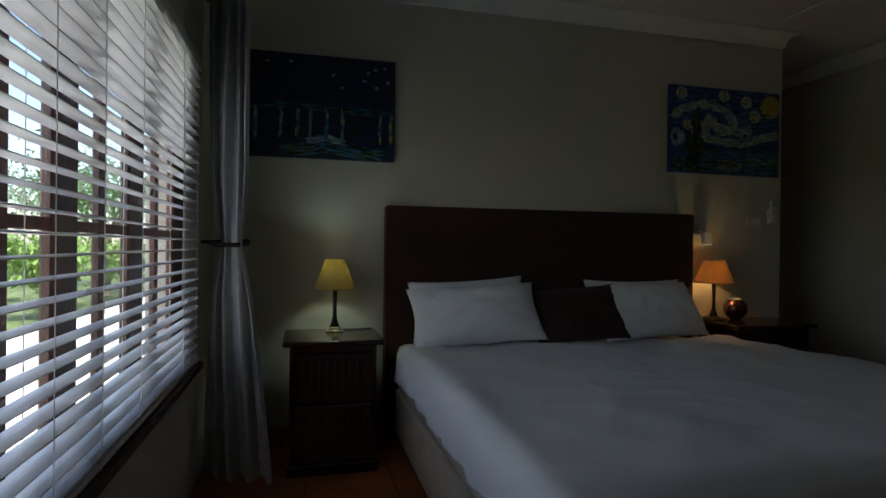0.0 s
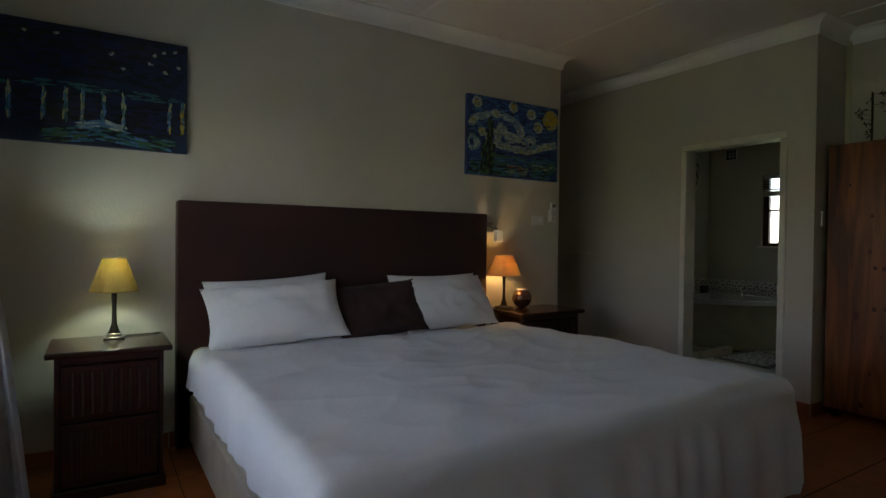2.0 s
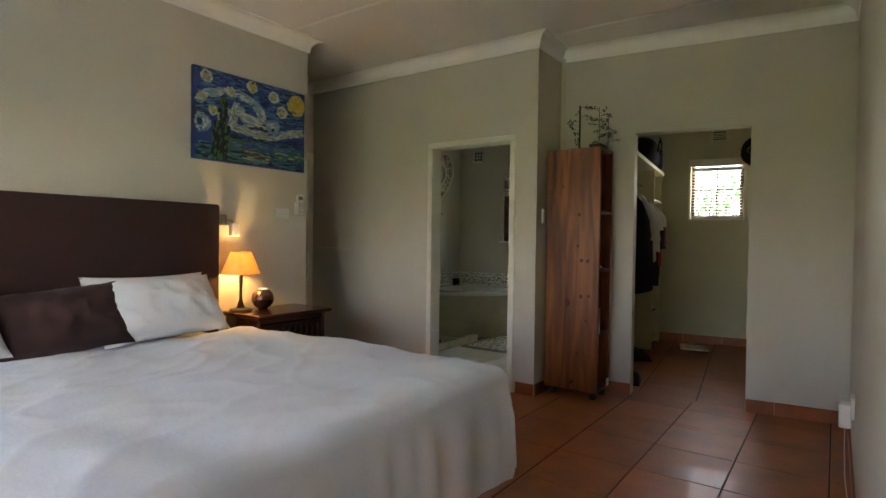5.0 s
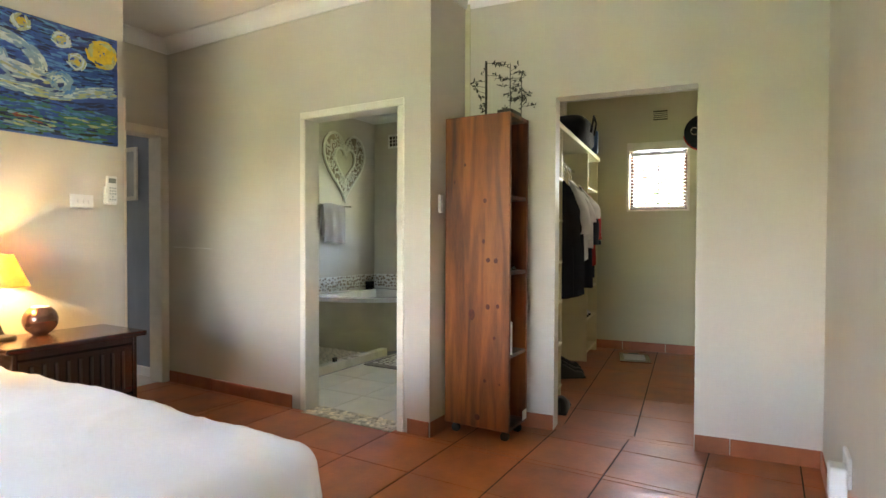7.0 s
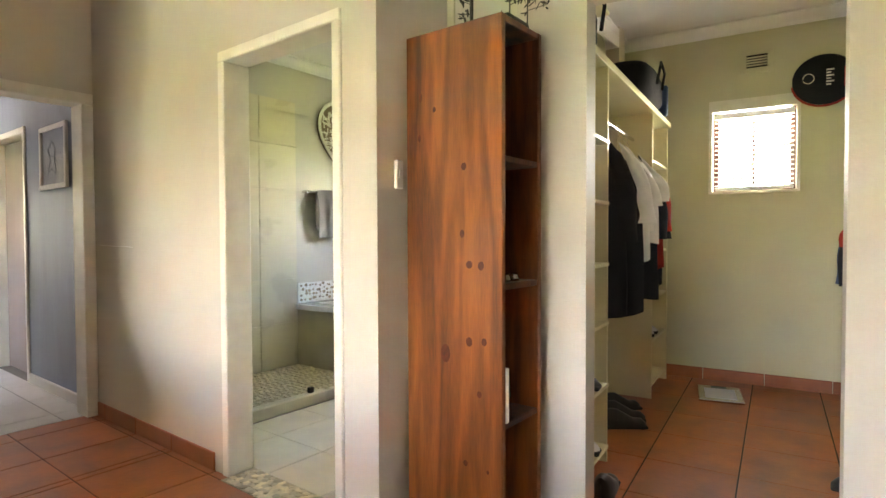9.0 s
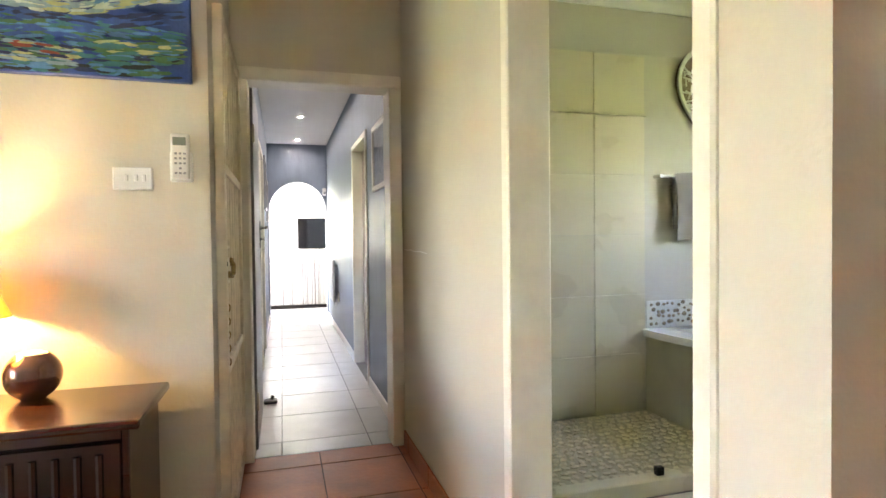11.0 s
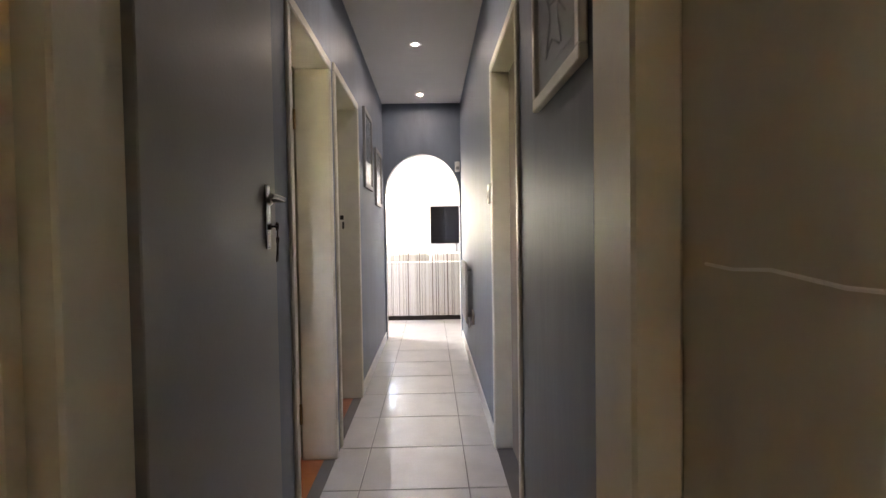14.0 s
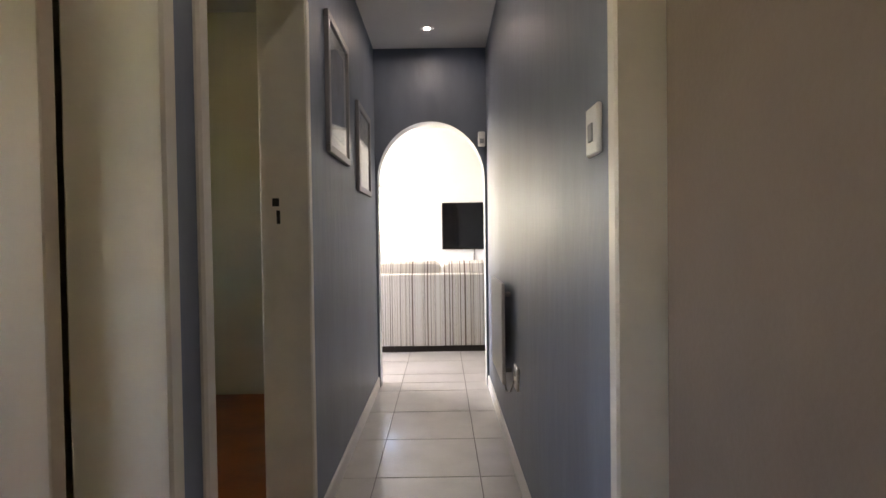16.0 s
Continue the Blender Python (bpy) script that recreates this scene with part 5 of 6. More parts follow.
racket_cover()
rr = thing("hanging_rail", "closet rail along the far wall with hanging clothes", "rail", at=(6.5, -0.13, 1.5))
bm = bmesh.new()
cyl(bm, (5.108, -0.19, 1.55), (7.835, -0.19, 1.55), 0.0125)
part("tube", bm, CHROME, rr)
garment("shirt", 6.55, -0.19, 0.36, 0.42, REDCL, "red top hanging on the closet's second rail", 0.28, 11, top=1.39)
garment("jacket", 6.66, -0.19, 0.62, 0.42, NAVY, "dark checked jacket on the closet's second rail", 0.5, 12, top=1.39)
garment("jacket", 6.80, -0.19, 0.62, 0.42, BLUECL, "blue jacket on the closet's second rail", 0.5, 13, top=1.39)
shoe(6.0, 0.02, 0.001, 85, SHOEM, "black shoe against the closet wall")


def vent(name, at, s0, s1, z0, z1, label, nx, nz, edge=0.022, slat=0.008, material=PLASTICW):
    v = thing(name, label, "air vent", at=((at, (s0 + s1) / 2, z0)))
    bpart("backing", (at - 0.003, s0 + 0.01, z0 + 0.01, at - 0.001, s1 - 0.01, z1 - 0.01), DARKMETAL, v, bevel=0)
    for d in ((s0, s1, z0, z0 + edge), (s0, s1, z1 - edge, z1), (s0, s0 + edge, z0 + edge, z1 - edge), (s1 - edge, s1, z0 + edge, z1 - edge)):
        bpart("frame", (at - 0.018, d[0], d[2], at - 0.003, d[1], d[3]), material, v, bevel=0.003)
    for k in range(1, nz):
        z = z0 + edge + (z1 - z0 - 2 * edge) * k / nz
        bpart("slat", (at - 0.013, s0 + edge, z - slat / 2, at - 0.003, s1 - edge, z + slat / 2), material, v, bevel=0)
    for k in range(1, nx):
        s = s0 + edge + (s1 - s0 - 2 * edge) * k / nx
        bpart("bar", (at - 0.012, s - 0.003, z0 + edge, at - 0.004, s + 0.003, z1 - edge), material, v, bevel=0)


vent("air_vent", 7.84, 0.41, 0.63, 2.42, 2.60, "cream louvred air vent in the closet wall", 0, 5, 0.040, 0.011, CREAM)
for ob in set(bpy.data.objects) - others:
    if ob.parent is None:
        wing(ob)

vent("air_vent", 7.17, 3.80, 3.98, 2.33, 2.50, "small white air vent in the bathroom wall", 3, 3)


# ---- bathroom ----
def slab(name, dims, material, label):
    bm = bmesh.new()
    bx(bm, *dims)
    return solo(name, bm, material, label, "floor", kind="structure")


def pebbles(bm, x0, x1, y0, y1, z, size, seed):
    rg = random.Random(seed)
    nx, ny = max(1, int((x1 - x0) / size)), max(1, int((y1 - y0) / size))
    for i in range(nx):
        for j in range(ny):
            c = (x0 + (i + 0.5 + 0.28 * (j % 2 - 0.5) + rg.uniform(-0.15, 0.15)) * (x1 - x0) / nx, y0 + (j + 0.5 + rg.uniform(-0.15, 0.15)) * (y1 - y0) / ny, z)
            m = Matrix.Translation(c) @ Matrix.Rotation(rg.uniform(0, 3), 4, "Z") @ Matrix.Diagonal((size * rg.uniform(0.42, 0.62), size * rg.uniform(0.30, 0.42), size * 0.16, 1))
            bmesh.ops.create_icosphere(bm, subdivisions=1, radius=1, matrix=m)


def shower():
    s = thing("shower", "glass walk-in shower with a pebble floor and tiled kerb", "shower", at=(5.2, 3.7, 0))
    bpart("kerb", (4.435, 3.17, 0.0065, 6.05, 3.25, 0.085), WTILE, s, "sand-coloured tiled kerb", bevel=0.006)
    bpart("mortar_bed", (4.435, 3.25, 0.002, 5.95, 4.185, 0.030), MORTAR, s, bevel=0)
    bm = bmesh.new()
    pebbles(bm, 4.45, 5.94, 3.27, 4.17, 0.033, 0.05, 3)
    o = part("pebble_floor", bm, PEBBLE, s, "rounded river pebbles", smooth=True)
    tagged(o, kind="stuff")
    gp = bpart("glass_panel", (4.45, 3.205, 0.086, 6.04, 3.213, 2.0), GLASS, s, "clear frameless glass panel", bevel=0)
    gp.visible_shadow = False
    for x in (4.70, 5.30):
        bpart("glass_clamp", (x - 0.02, 3.195, 0.086, x + 0.02, 3.223, 0.125), DARKMETAL, s)
    bpart("wall_bracket", (4.44, 3.19, 1.75, 4.47, 3.228, 1.93), DARKMETAL, s, "dark metal glass bracket")
    bm = bmesh.new()
    tube(bm, [(4.432, 3.62, 2.05), (4.52, 3.62, 2.07), (4.60, 3.62, 2.05)], 0.010)
    cyl(bm, (4.60, 3.62, 2.06), (4.625, 3.62, 2.01), 0.02, 0.045, 18)
    part("shower_head", bm, DARKMETAL, s)
    # wall tiles
    for i in range(4):
        for j in range(6):
            x0 = 4.445 + i * 0.376
            z0 = 0.03 + j * 0.388
            bpart("wall_tile", (x0, 4.188, z0, min(x0 + 0.372, 5.945), 4.1985, z0 + 0.384), WTILE, s, bevel=0.001)
    bpart("tile_ledge", (4.44, 4.165, 1.962, 5.945, 4.199, 1.98), WTILE, s, bevel=0.002)
    for i in range(3):
        for j in range(6):
            y0 = 3.20 + i * 0.33
            bpart("wall_tile", (4.4315, y0, 0.03 + j * 0.388, 4.442, min(y0 + 0.326, 4.186), 0.03 + j * 0.388 + 0.384), WTILE, s, bevel=0.001)


shower()


def corner_bath():
    b = thing("bathtub", "white corner bath with a curved olive panel", "bathtub", at=(6.6, 3.8, 0))
    x0, x1, y0, y1, zt = 5.955, 7.165, 2.98, 4.195, 0.57

    def edge(o):
        pts = [(x0 - o, y1), (x0 - o, y1 - 0.10)]
        for k in range(15):
            a = k / 14 * math.pi / 2
            pts.append((x1 - 0.05 - (x1 - 0.05 - x0 + o) * math.cos(a) ** 0.9, y1 - 0.10 - (y1 - 0.10 - y0 + o) * math.sin(a) ** 0.9))
        return pts + [(x1, y0 - o), (x1, y1)]
    bm = bmesh.new()
    ring0 = edge(0.0)[:-1]
    lo, hi = [bm.verts.new((*p, 0.006)) for p in ring0], [bm.verts.new((*p, zt - 0.045)) for p in ring0]
    for k in range(len(ring0) - 1):
        bm.faces.new((lo[k], lo[k + 1], hi[k + 1], hi[k]))
    part("front_panel", bm, TUBTILE, b, "olive tiled curved panel", smooth=True)
    bm = bmesh.new()
    out = edge(0.025)
    a0 = [bm.verts.new((*p, zt - 0.045)) for p in out]
    a1 = [bm.verts.new((*p, zt)) for p in out]
    cx, cy = 6.68, 3.70
    inn = [(cx + (p[0] - cx) * 0.80, cy + (p[1] - cy) * 0.80) for p in edge(0)]
    b0 = [bm.verts.new((*p, zt)) for p in inn]
    b1 = [bm.verts.new((cx + (p[0] - cx) * 0.75, cy + (p[1] - cy) * 0.75, 0.14)) for p in inn]
    n = len(out)
    for k in range(n):
        j = (k + 1) % n
        bm.faces.new((a0[k], a0[j], a1[j], a1[k]))
        bm.faces.new((a1[k], a1[j], b0[j], b0[k]))
        bm.faces.new((b0[k], b0[j], b1[j], b1[k]))
    bm.faces.new(b1)
    part("tub", bm, TUBW, b, "white enamel tub and rim", smooth=True)
    bm = bmesh.new()
    cyl(bm, (7.00, 3.62, zt), (7.00, 3.62, zt + 0.05), 0.02)
    tube(bm, [(7.0, 3.62, zt + 0.05), (6.96, 3.62, zt + 0.13), (6.88, 3.62, zt + 0.12)], 0.012)
    part("tap", bm, CHROME, b, "chrome bath tap")


corner_bath()
# pebble mosaic band over the bath
for nm, axis in (("mosaic_band", "y"), ("mosaic_band", "x")):
    mb = thing(nm, "band of white and brown pebble mosaic above the bath", "tile band", at=(6.5, 4.19, 0.57))
    if axis == "y":
        bpart("mortar", (5.96, 4.190, 0.572, 7.16, 4.199, 0.752), PLASTICW, mb, bevel=0)
    else:
        bpart("mortar", (7.160, 3.0, 0.572, 7.169, 4.188, 0.752), PLASTICW, mb, bevel=0)
    bm = bmesh.new()
    rg = random.Random(4)
    for i in range(28):
        for j in range(4):
            s, z = (5.98 if axis == "y" else 3.02) + (i + rg.uniform(0.2, 0.8)) * 0.0415, 0.59 + (j + rg.uniform(0.2, 0.8)) * 0.039
            c = (s, 4.188, z) if axis == "y" else (7.158, s, z)
            k = rg.uniform(0.011, 0.021)
            sc = (k, 0.004, k * 0.8, 1) if axis == "y" else (0.004, k, k * 0.8, 1)
            bmesh.ops.create_icosphere(bm, subdivisions=1, radius=1, matrix=Matrix.Translation(c) @ Matrix.Diagonal(sc))
    tagged(part("mosaic_stones", bm, MOSAIC, mb, "small brown and grey stones", smooth=True), kind="stuff")
bb = thing("soap_box", "small dark box on the bath's edge", "box", at=(6.95, 4.12, 0.57))
bpart("body", (6.92, 4.09, 0.571, 7.02, 4.15, 0.655), NAVY, bb, bevel=0.006)
bpart("lid", (6.918, 4.088, 0.655, 7.022, 4.152, 0.668), DARKMETAL, bb, bevel=0.003)


def heart():
    h = thing("heart_wreath", "large white woven wicker heart hung on the bathroom wall", "wall decoration", at=(6.55, 4.2, 2.05))
    cx, cz, s = 6.555, 2.095, 0.0228

    def hp(t, k):
        return (cx + s * k * 16 * math.sin(t) ** 3, cz + s * k * 1.22 * (13 * math.cos(t) - 5 * math.cos(2 * t) - 2 * math.cos(3 * t) - math.cos(4 * t)))
    bm = bmesh.new()
    N = 72
    for yy in (4.165, 4.195):
        for i in range(N):
            a, b = 2 * math.pi * i / N, 2 * math.pi * (i + 1) / N
            q = [(*hp(a, 1.0),), (*hp(b, 1.0),), (*hp(b, 0.48),), (*hp(a, 0.48),)]
            bm.faces.new([bm.verts.new((p[0], yy, p[1])) for p in q])
    part("backing", bm, HEARTD, h, "dark brown sheet for the shade between the twigs")
    bm = bmesh.new()
    rg = random.Random(9)
    for k in (1.0, 0.97, 0.50, 0.47):
        tube(bm, [(hp(a, k)[0], 4.16, hp(a, k)[1]) for a in [2 * math.pi * i / 60 for i in range(61)]], 0.011, 6)
    part("rim", bm, HEARTM, h)
    bm = bmesh.new()
    for _ in range(330):
        a, k = rg.uniform(0, 2 * math.pi), rg.uniform(0.52, 0.95)
        c = hp(a, k)
        d = rg.uniform(0, math.pi)
        L = rg.uniform(0.015, 0.035)
        cyl(bm, (c[0] - L * math.cos(d), 4.158 + rg.uniform(-0.006, 0.003), c[1] - L * math.sin(d)), (c[0] + L * math.cos(d), 4.158, c[1] + L * math.sin(d)), 0.0055, seg=5)
    part("woven_twigs", bm, HEARTM, h)


heart()
trl = thing("towel_rail", "chrome towel rail on the bathroom wall", "towel rail", at=(6.3, 4.2, 1.57))
bm = bmesh.new()
cyl(bm, (6.02, 4.13, 1.575), (6.62, 4.13, 1.575), 0.008)
part("bar", bm, CHROME, trl)
for x in (6.03, 6.61):
    bm = bmesh.new()
    cyl(bm, (x, 4.199, 1.575), (x, 4.125, 1.575), 0.013)
    part("bracket", bm, CHROME, trl)
bm = bmesh.new()


def towel(u, v):
    a = v * 2 - 1
    x = 6.13 + u * 0.37 + 0.01 * math.sin(v * 7)
    drop = abs(a) * (0.44 if a < 0 else 0.36)
    y = 4.13 + (0.012 if a > 0 else -0.014) * min(1, abs(a) * 8) + 0.010 * math.sin(u * 14 + a) * min(1, abs(a) * 2)
    return (x, y, 1.588 - drop + 0.01 * math.sin(u * 5))


grid(bm, 26, 24, towel)
r = bmesh.ops.extrude_face_region(bm, geom=bm.faces[:])
bmesh.ops.translate(bm, vec=(0, -0.006, 0.002), verts=[v for v in r["geom"] if isinstance(v, bmesh.types.BMVert)])
solo("towel", bm, TOWELM, "grey-brown towel folded over the chrome rail", "towel", smooth=True)
mt = thing("bath_mat", "dark-edged patterned bath mat on the cream tiles", "bath mat", at=(6.1, 2.9, 0))
bpart("pad", (5.60, 2.55, 0.0065, 6.40, 3.12, 0.020), TOWELM, mt, bevel=0.005)
bm = bmesh.new()
pebbles(bm, 5.66, 6.34, 2.60, 3.07, 0.021, 0.055, 11)
tagged(part("pattern", bm, HEARTM, mt, "pale stone-shaped pattern", smooth=True), kind="stuff")
bpart("strike_plate", (4.352, 2.5985, 1.235, 4.374, 2.6005, 1.287), DARKMETAL, thing("door_latch", "dark latch plate on the bathroom door frame", "latch", at=(4.36, 2.60, 1.26)), bevel=0)


# ---- passage gate and door ----
def gate():
    g = thing("security_gate", "cream steel security gate folded open against the passage wall", "gate", at=(3.44, 4.1, 0))
    x, ya, yb, zb, zt = 3.434, 3.252, 4.125, 0.03, 2.06
    for y in (ya, yb - 0.04):
        bpart("post", (x - 0.018, y, zb, x + 0.018, y + 0.042, zt), GATEW, g, bevel=0.004)
    for z in (0.03, 0.665, 1.445, 2.02):
        bpart("rail", (x - 0.013, ya + 0.042, z, x + 0.013, yb - 0.04, z + 0.04), GATEW, g, bevel=0.003)
    n = 6
    for k in range(n):
        y = ya + 0.042 + (yb - ya - 0.082) * (k + 0.75) / (n + 0.4)
        spans = ((0.07, 0.665), (0.705, 1.445), (1.485, 2.02)) if k else ((0.07, 0.665), (0.705, 1.02), (1.16, 1.445), (1.485, 2.02))
        for a, b in spans:
            bm = bmesh.new()
            cyl(bm, (x, y, a), (x, y, b), 0.0075, seg=8)
            part("bar", bm, GATEW, g)
    for z in (1.015, 1.155):
        bpart("lock_rail", (x - 0.009, ya + 0.042, z, x + 0.009, ya + 0.245, z + 0.012), GATEW, g)
    lb = bpart("lock_box", (x - 0.016, ya + 0.042, 1.085, x + 0.016, ya + 0.16, 1.12), GATEW, g)
    bm = bmesh.new()
    tube(bm, [(x + 0.018, ya + 0.13, 1.115), (x + 0.03, ya + 0.15, 1.09), (x + 0.03, ya + 0.13, 1.06), (x + 0.02, ya + 0.16, 1.05)], 0.009)
    cyl(bm, (x, ya + 0.17, 1.10), (x + 0.03, ya + 0.17, 1.10), 0.016)
    cyl(bm, (x, ya + 0.19, 1.05), (x + 0.028, ya + 0.19, 1.05), 0.014)
    part("latch", bm, BRASSD, lb, "worn brass latch")
    bm = bmesh.new()
    cyl(bm, (x + 0.0175, ya + 0.020, 1.10), (x + 0.020, ya + 0.020, 1.10), 0.008, seg=14)
    part("keyhole", bm, BLACKR, lb)
    ch = part_chain(g, x, ya)
    for z in (0.35, 1.05, 1.75):
        bm = bmesh.new()
        cyl(bm, (x, yb + 0.002, z - 0.04), (x, yb + 0.002, z + 0.04), 0.009)
        part("hinge", bm, GATEW, g)


def part_chain(g, x, ya):
    bm = bmesh.new()
    for k in range(9):
        z = 0.93 - k * 0.026
        m = Matrix.Translation((x + 0.012, ya + 0.062, z)) @ Matrix.Rotation(radians(90 * (k % 2)), 4, "Z") @ Matrix.Rotation(radians(90), 4, "X")
        pts = [m @ Vector((0.009 * math.cos(a), 0.016 * math.sin(a), 0)) for a in [i * math.pi / 5 for i in range(11)]]
        tube(bm, pts, 0.003, 5)
    return part("chain", bm, BRASSD, g, "short metal chain")


gate()
bm = bmesh.new()
tube(bm, [(4.3085, 4.08, 1.125), (4.3085, 4.02, 1.122), (4.3085, 3.95, 1.126), (4.3085, 3.85, 1.118), (4.3085, 3.72, 1.121), (4.3085, 3.60, 1.114)], 0.0022, 5)
solo("wall_scratch", bm, CORNICE, "thin pale scratch in the greige passage wall", "scratch")


def lever_set(parent, x, y, z, sx):
    """Long-plate lever handle on a leaf face that looks along +x (sx=1) or -x."""
    pl = bpart("handle_plate", (x, y - 0.017, z - 0.140, x + 0.007 * sx, y + 0.017, z + 0.045), CHROME, parent, "chrome lever handle on a slim plate", bevel=0.003)
    bm = bmesh.new()
    cyl(bm, (x + 0.007 * sx, y, z), (x + 0.016 * sx, y, z), 0.014, seg=16)
    tube(bm, [(x + 0.014 * sx, y, z), (x + 0.046 * sx, y, z), (x + 0.052 * sx, y - 0.012, z + 0.001), (x + 0.050 * sx, y - 0.06, z + 0.004), (x + 0.046 * sx, y - 0.108, z + 0.005)], 0.0075, 10)
    part("lever", bm, CHROME, pl, smooth=True)
    bm = bmesh.new()
    cyl(bm, (x + 0.007 * sx, y, z - 0.075), (x + 0.014 * sx, y, z - 0.075), 0.009)
    tube(bm, [(x + 0.014 * sx, y, z - 0.075), (x + 0.026 * sx, y, z - 0.075)], 0.003, 6)
    tube(bm, [(x + 0.030 * sx, y + 0.010 * math.cos(a), z - 0.075 + 0.011 * math.sin(a)) for a in [k * math.pi / 6 for k in range(13)]], 0.0025, 5)
    tube(bm, [(x + 0.030 * sx, y + 0.003, z - 0.086), (x + 0.028 * sx, y + 0.009, z - 0.104)], 0.002, 6)
    tube(bm, [(x + 0.028 * sx, y + 0.009 + 0.010 * math.cos(a), z - 0.114 + 0.010 * math.sin(a)) for a in [k * math.pi / 6 for k in range(13)]], 0.0025, 5)
    tube(bm, [(x + 0.028 * sx, y + 0.009, z - 0.124), (x + 0.027 * sx, y + 0.004, z - 0.172)], 0.003, 6)
    bx(bm, x + 0.0255 * sx, y - 0.004, z - 0.176, x + 0.0285 * sx, y + 0.008, z - 0.160)
    part("keys", bm, DARKMETAL, pl, "two hanging old keys")


pd = thing("door_1", "grey painted passage door standing open along the corridor", "door", at=(3.51, 4.33, 0), kind="structure")
bpart("leaf", (3.466, 4.318, 0.008, 3.505, 5.10, 2.05), LEAFG, pd, bevel=0.003)
lever_set(pd, 3.505, 5.005, 1.268, 1)
bm = bmesh.new()
tube(bm, [(3.560, 5.245, 0.0055), (3.560, 5.245, 0.03), (3.57, 5.25, 0.055)], 0.012, 8)
bx(bm, 3.505, 5.20, 0.0045, 3.60, 5.29, 0.028, bevel=0.010)
solo("door_stop", bm, DARKMETAL, "dark metal door stop on the corridor tiles", "door stop")

sd = thing("door_2", "cream spare-room door opened inward", "door", at=(3.30, 6.24, 0), kind="structure")
bpart("leaf", (2.54, 6.215, 0.012, 3.286, 6.255, 2.0), DOORW, sd, bevel=0.003)
for z in (0.25, 1.75):
    bm = bmesh.new()
    cyl(bm, (3.292, 6.235, z - 0.05), (3.292, 6.235, z + 0.05), 0.009)
    part("hinge", bm, BRASSD, sd)
cd = thing("door_3", "taupe painted closed door in the corridor", "door", at=(4.40, 5.9, 0), kind="structure")
bpart("leaf", (4.392, 5.532, 0.008, 4.425, 6.336, 2.000), LEAFT, cd, bevel=0.002)
sk = thing("door_latch", "dark lock holes in the cream door frame", "latch", at=(3.35, 7.33, 1.27))
bpart("strike_plate", (3.335, 7.3278, 1.27, 3.36, 7.3298, 1.30), DARKMETAL, sk, bevel=0)
bpart("strike_plate", (3.350, 7.3278, 1.205, 3.363, 7.3298, 1.255), DARKMETAL, sk, bevel=0)

# ---- corridor things ----
for dy in (6.14, 7.6, 9.10):
    d = thing("downlight", "round recessed downlight lit in the corridor ceiling", "ceiling light", at=(3.88, dy, 2.58), group="corridor downlights")
    bm = bmesh.new()
    lathe(bm, 3.88, dy, [(0.0175, 2.5785), (0.026, 2.573), (0.043, 2.574), (0.046, 2.5785)], 28)
    part("trim_ring", bm, CORNICE, d, smooth=True)
    bm = bmesh.new()
    bmesh.ops.create_circle(bm, cap_ends=True, segments=24, radius=0.017, matrix=Matrix.Translation((3.88, dy, 2.5775)))
    part("lens", bm, BULB, d, "glowing lens")


def picture(x, side, y0, y1, z0, z1, fm, inner, w, label, mount):
    p = thing("picture_frame", label, "picture", at=(x, (y0 + y1) / 2, z0), group="framed pictures in the corridor")
    xa, xb = (x + 0.001, x + 0.022) if side > 0 else (x - 0.022, x - 0.001)
    for d in ((y0, y1, z0, z0 + w), (y0, y1, z1 - w, z1), (y0, y0 + w, z0 + w, z1 - w), (y1 - w, y1, z0 + w, z1 - w)):
        bpart("frame_bar", (xa, d[0], d[2], xb, d[1], d[3]), fm, p, bevel=0.003)
    m0 = x + side * 0.006
    bpart("mount", (min(x + side * 0.002, m0), y0 + w, z0 + w, max(x + side * 0.002, m0), y1 - w, z1 - w), MATTING if mount else inner, p, bevel=0)
    if mount:
        k = mount
        a, b = sorted((x + side * 0.0065, x + side * 0.008))
        bpart("print", (a, y0 + w + k, z0 + w + k, b, y1 - w - k, z1 - w - k), inner, p, bevel=0)
    a, b = sorted((x + side * 0.014, x + side * 0.016))
    bpart("picture_glass", (a, y0 + w, z0 + w, b, y1 - w, z1 - w), GLASS, p, bevel=0)
    return p


pc = picture(4.31, -1, 4.575, 5.10, 1.527, 1.990, FRAMEW, MATTING, 0.035, "white-framed faint sketch under glass on the corridor wall", 0.05)
bm = bmesh.new()
rg = random.Random(3)
for pts in ([(4.86, 1.66), (4.90, 1.75), (4.88, 1.84), (4.95, 1.90)], [(4.95, 1.90), (5.02, 1.85), (4.98, 1.76), (5.03, 1.68)], [(4.82, 1.72), (4.90, 1.78), (5.0, 1.80), (5.06, 1.86)], [(4.88, 1.66), (4.96, 1.70), (5.04, 1.67)]):
    tube(bm, [(4.3015, y - 0.08, z - 0.025) for y, z in pts], 0.0035, 5)
part("sketch_lines", bm, SKETCH, pc, "faint grey drawn lines")
picture(3.46, 1, 7.70, 8.23, 1.53, 2.15, SILVERFR, PICGREY, 0.035, "silver-framed print behind glass on the corridor wall", 0.06)
picture(3.46, 1, 8.55, 9.10, 1.43, 1.965, SILVERFR, MATTING, 0.035, "silver-framed pale print behind glass near the arch", 0.05)

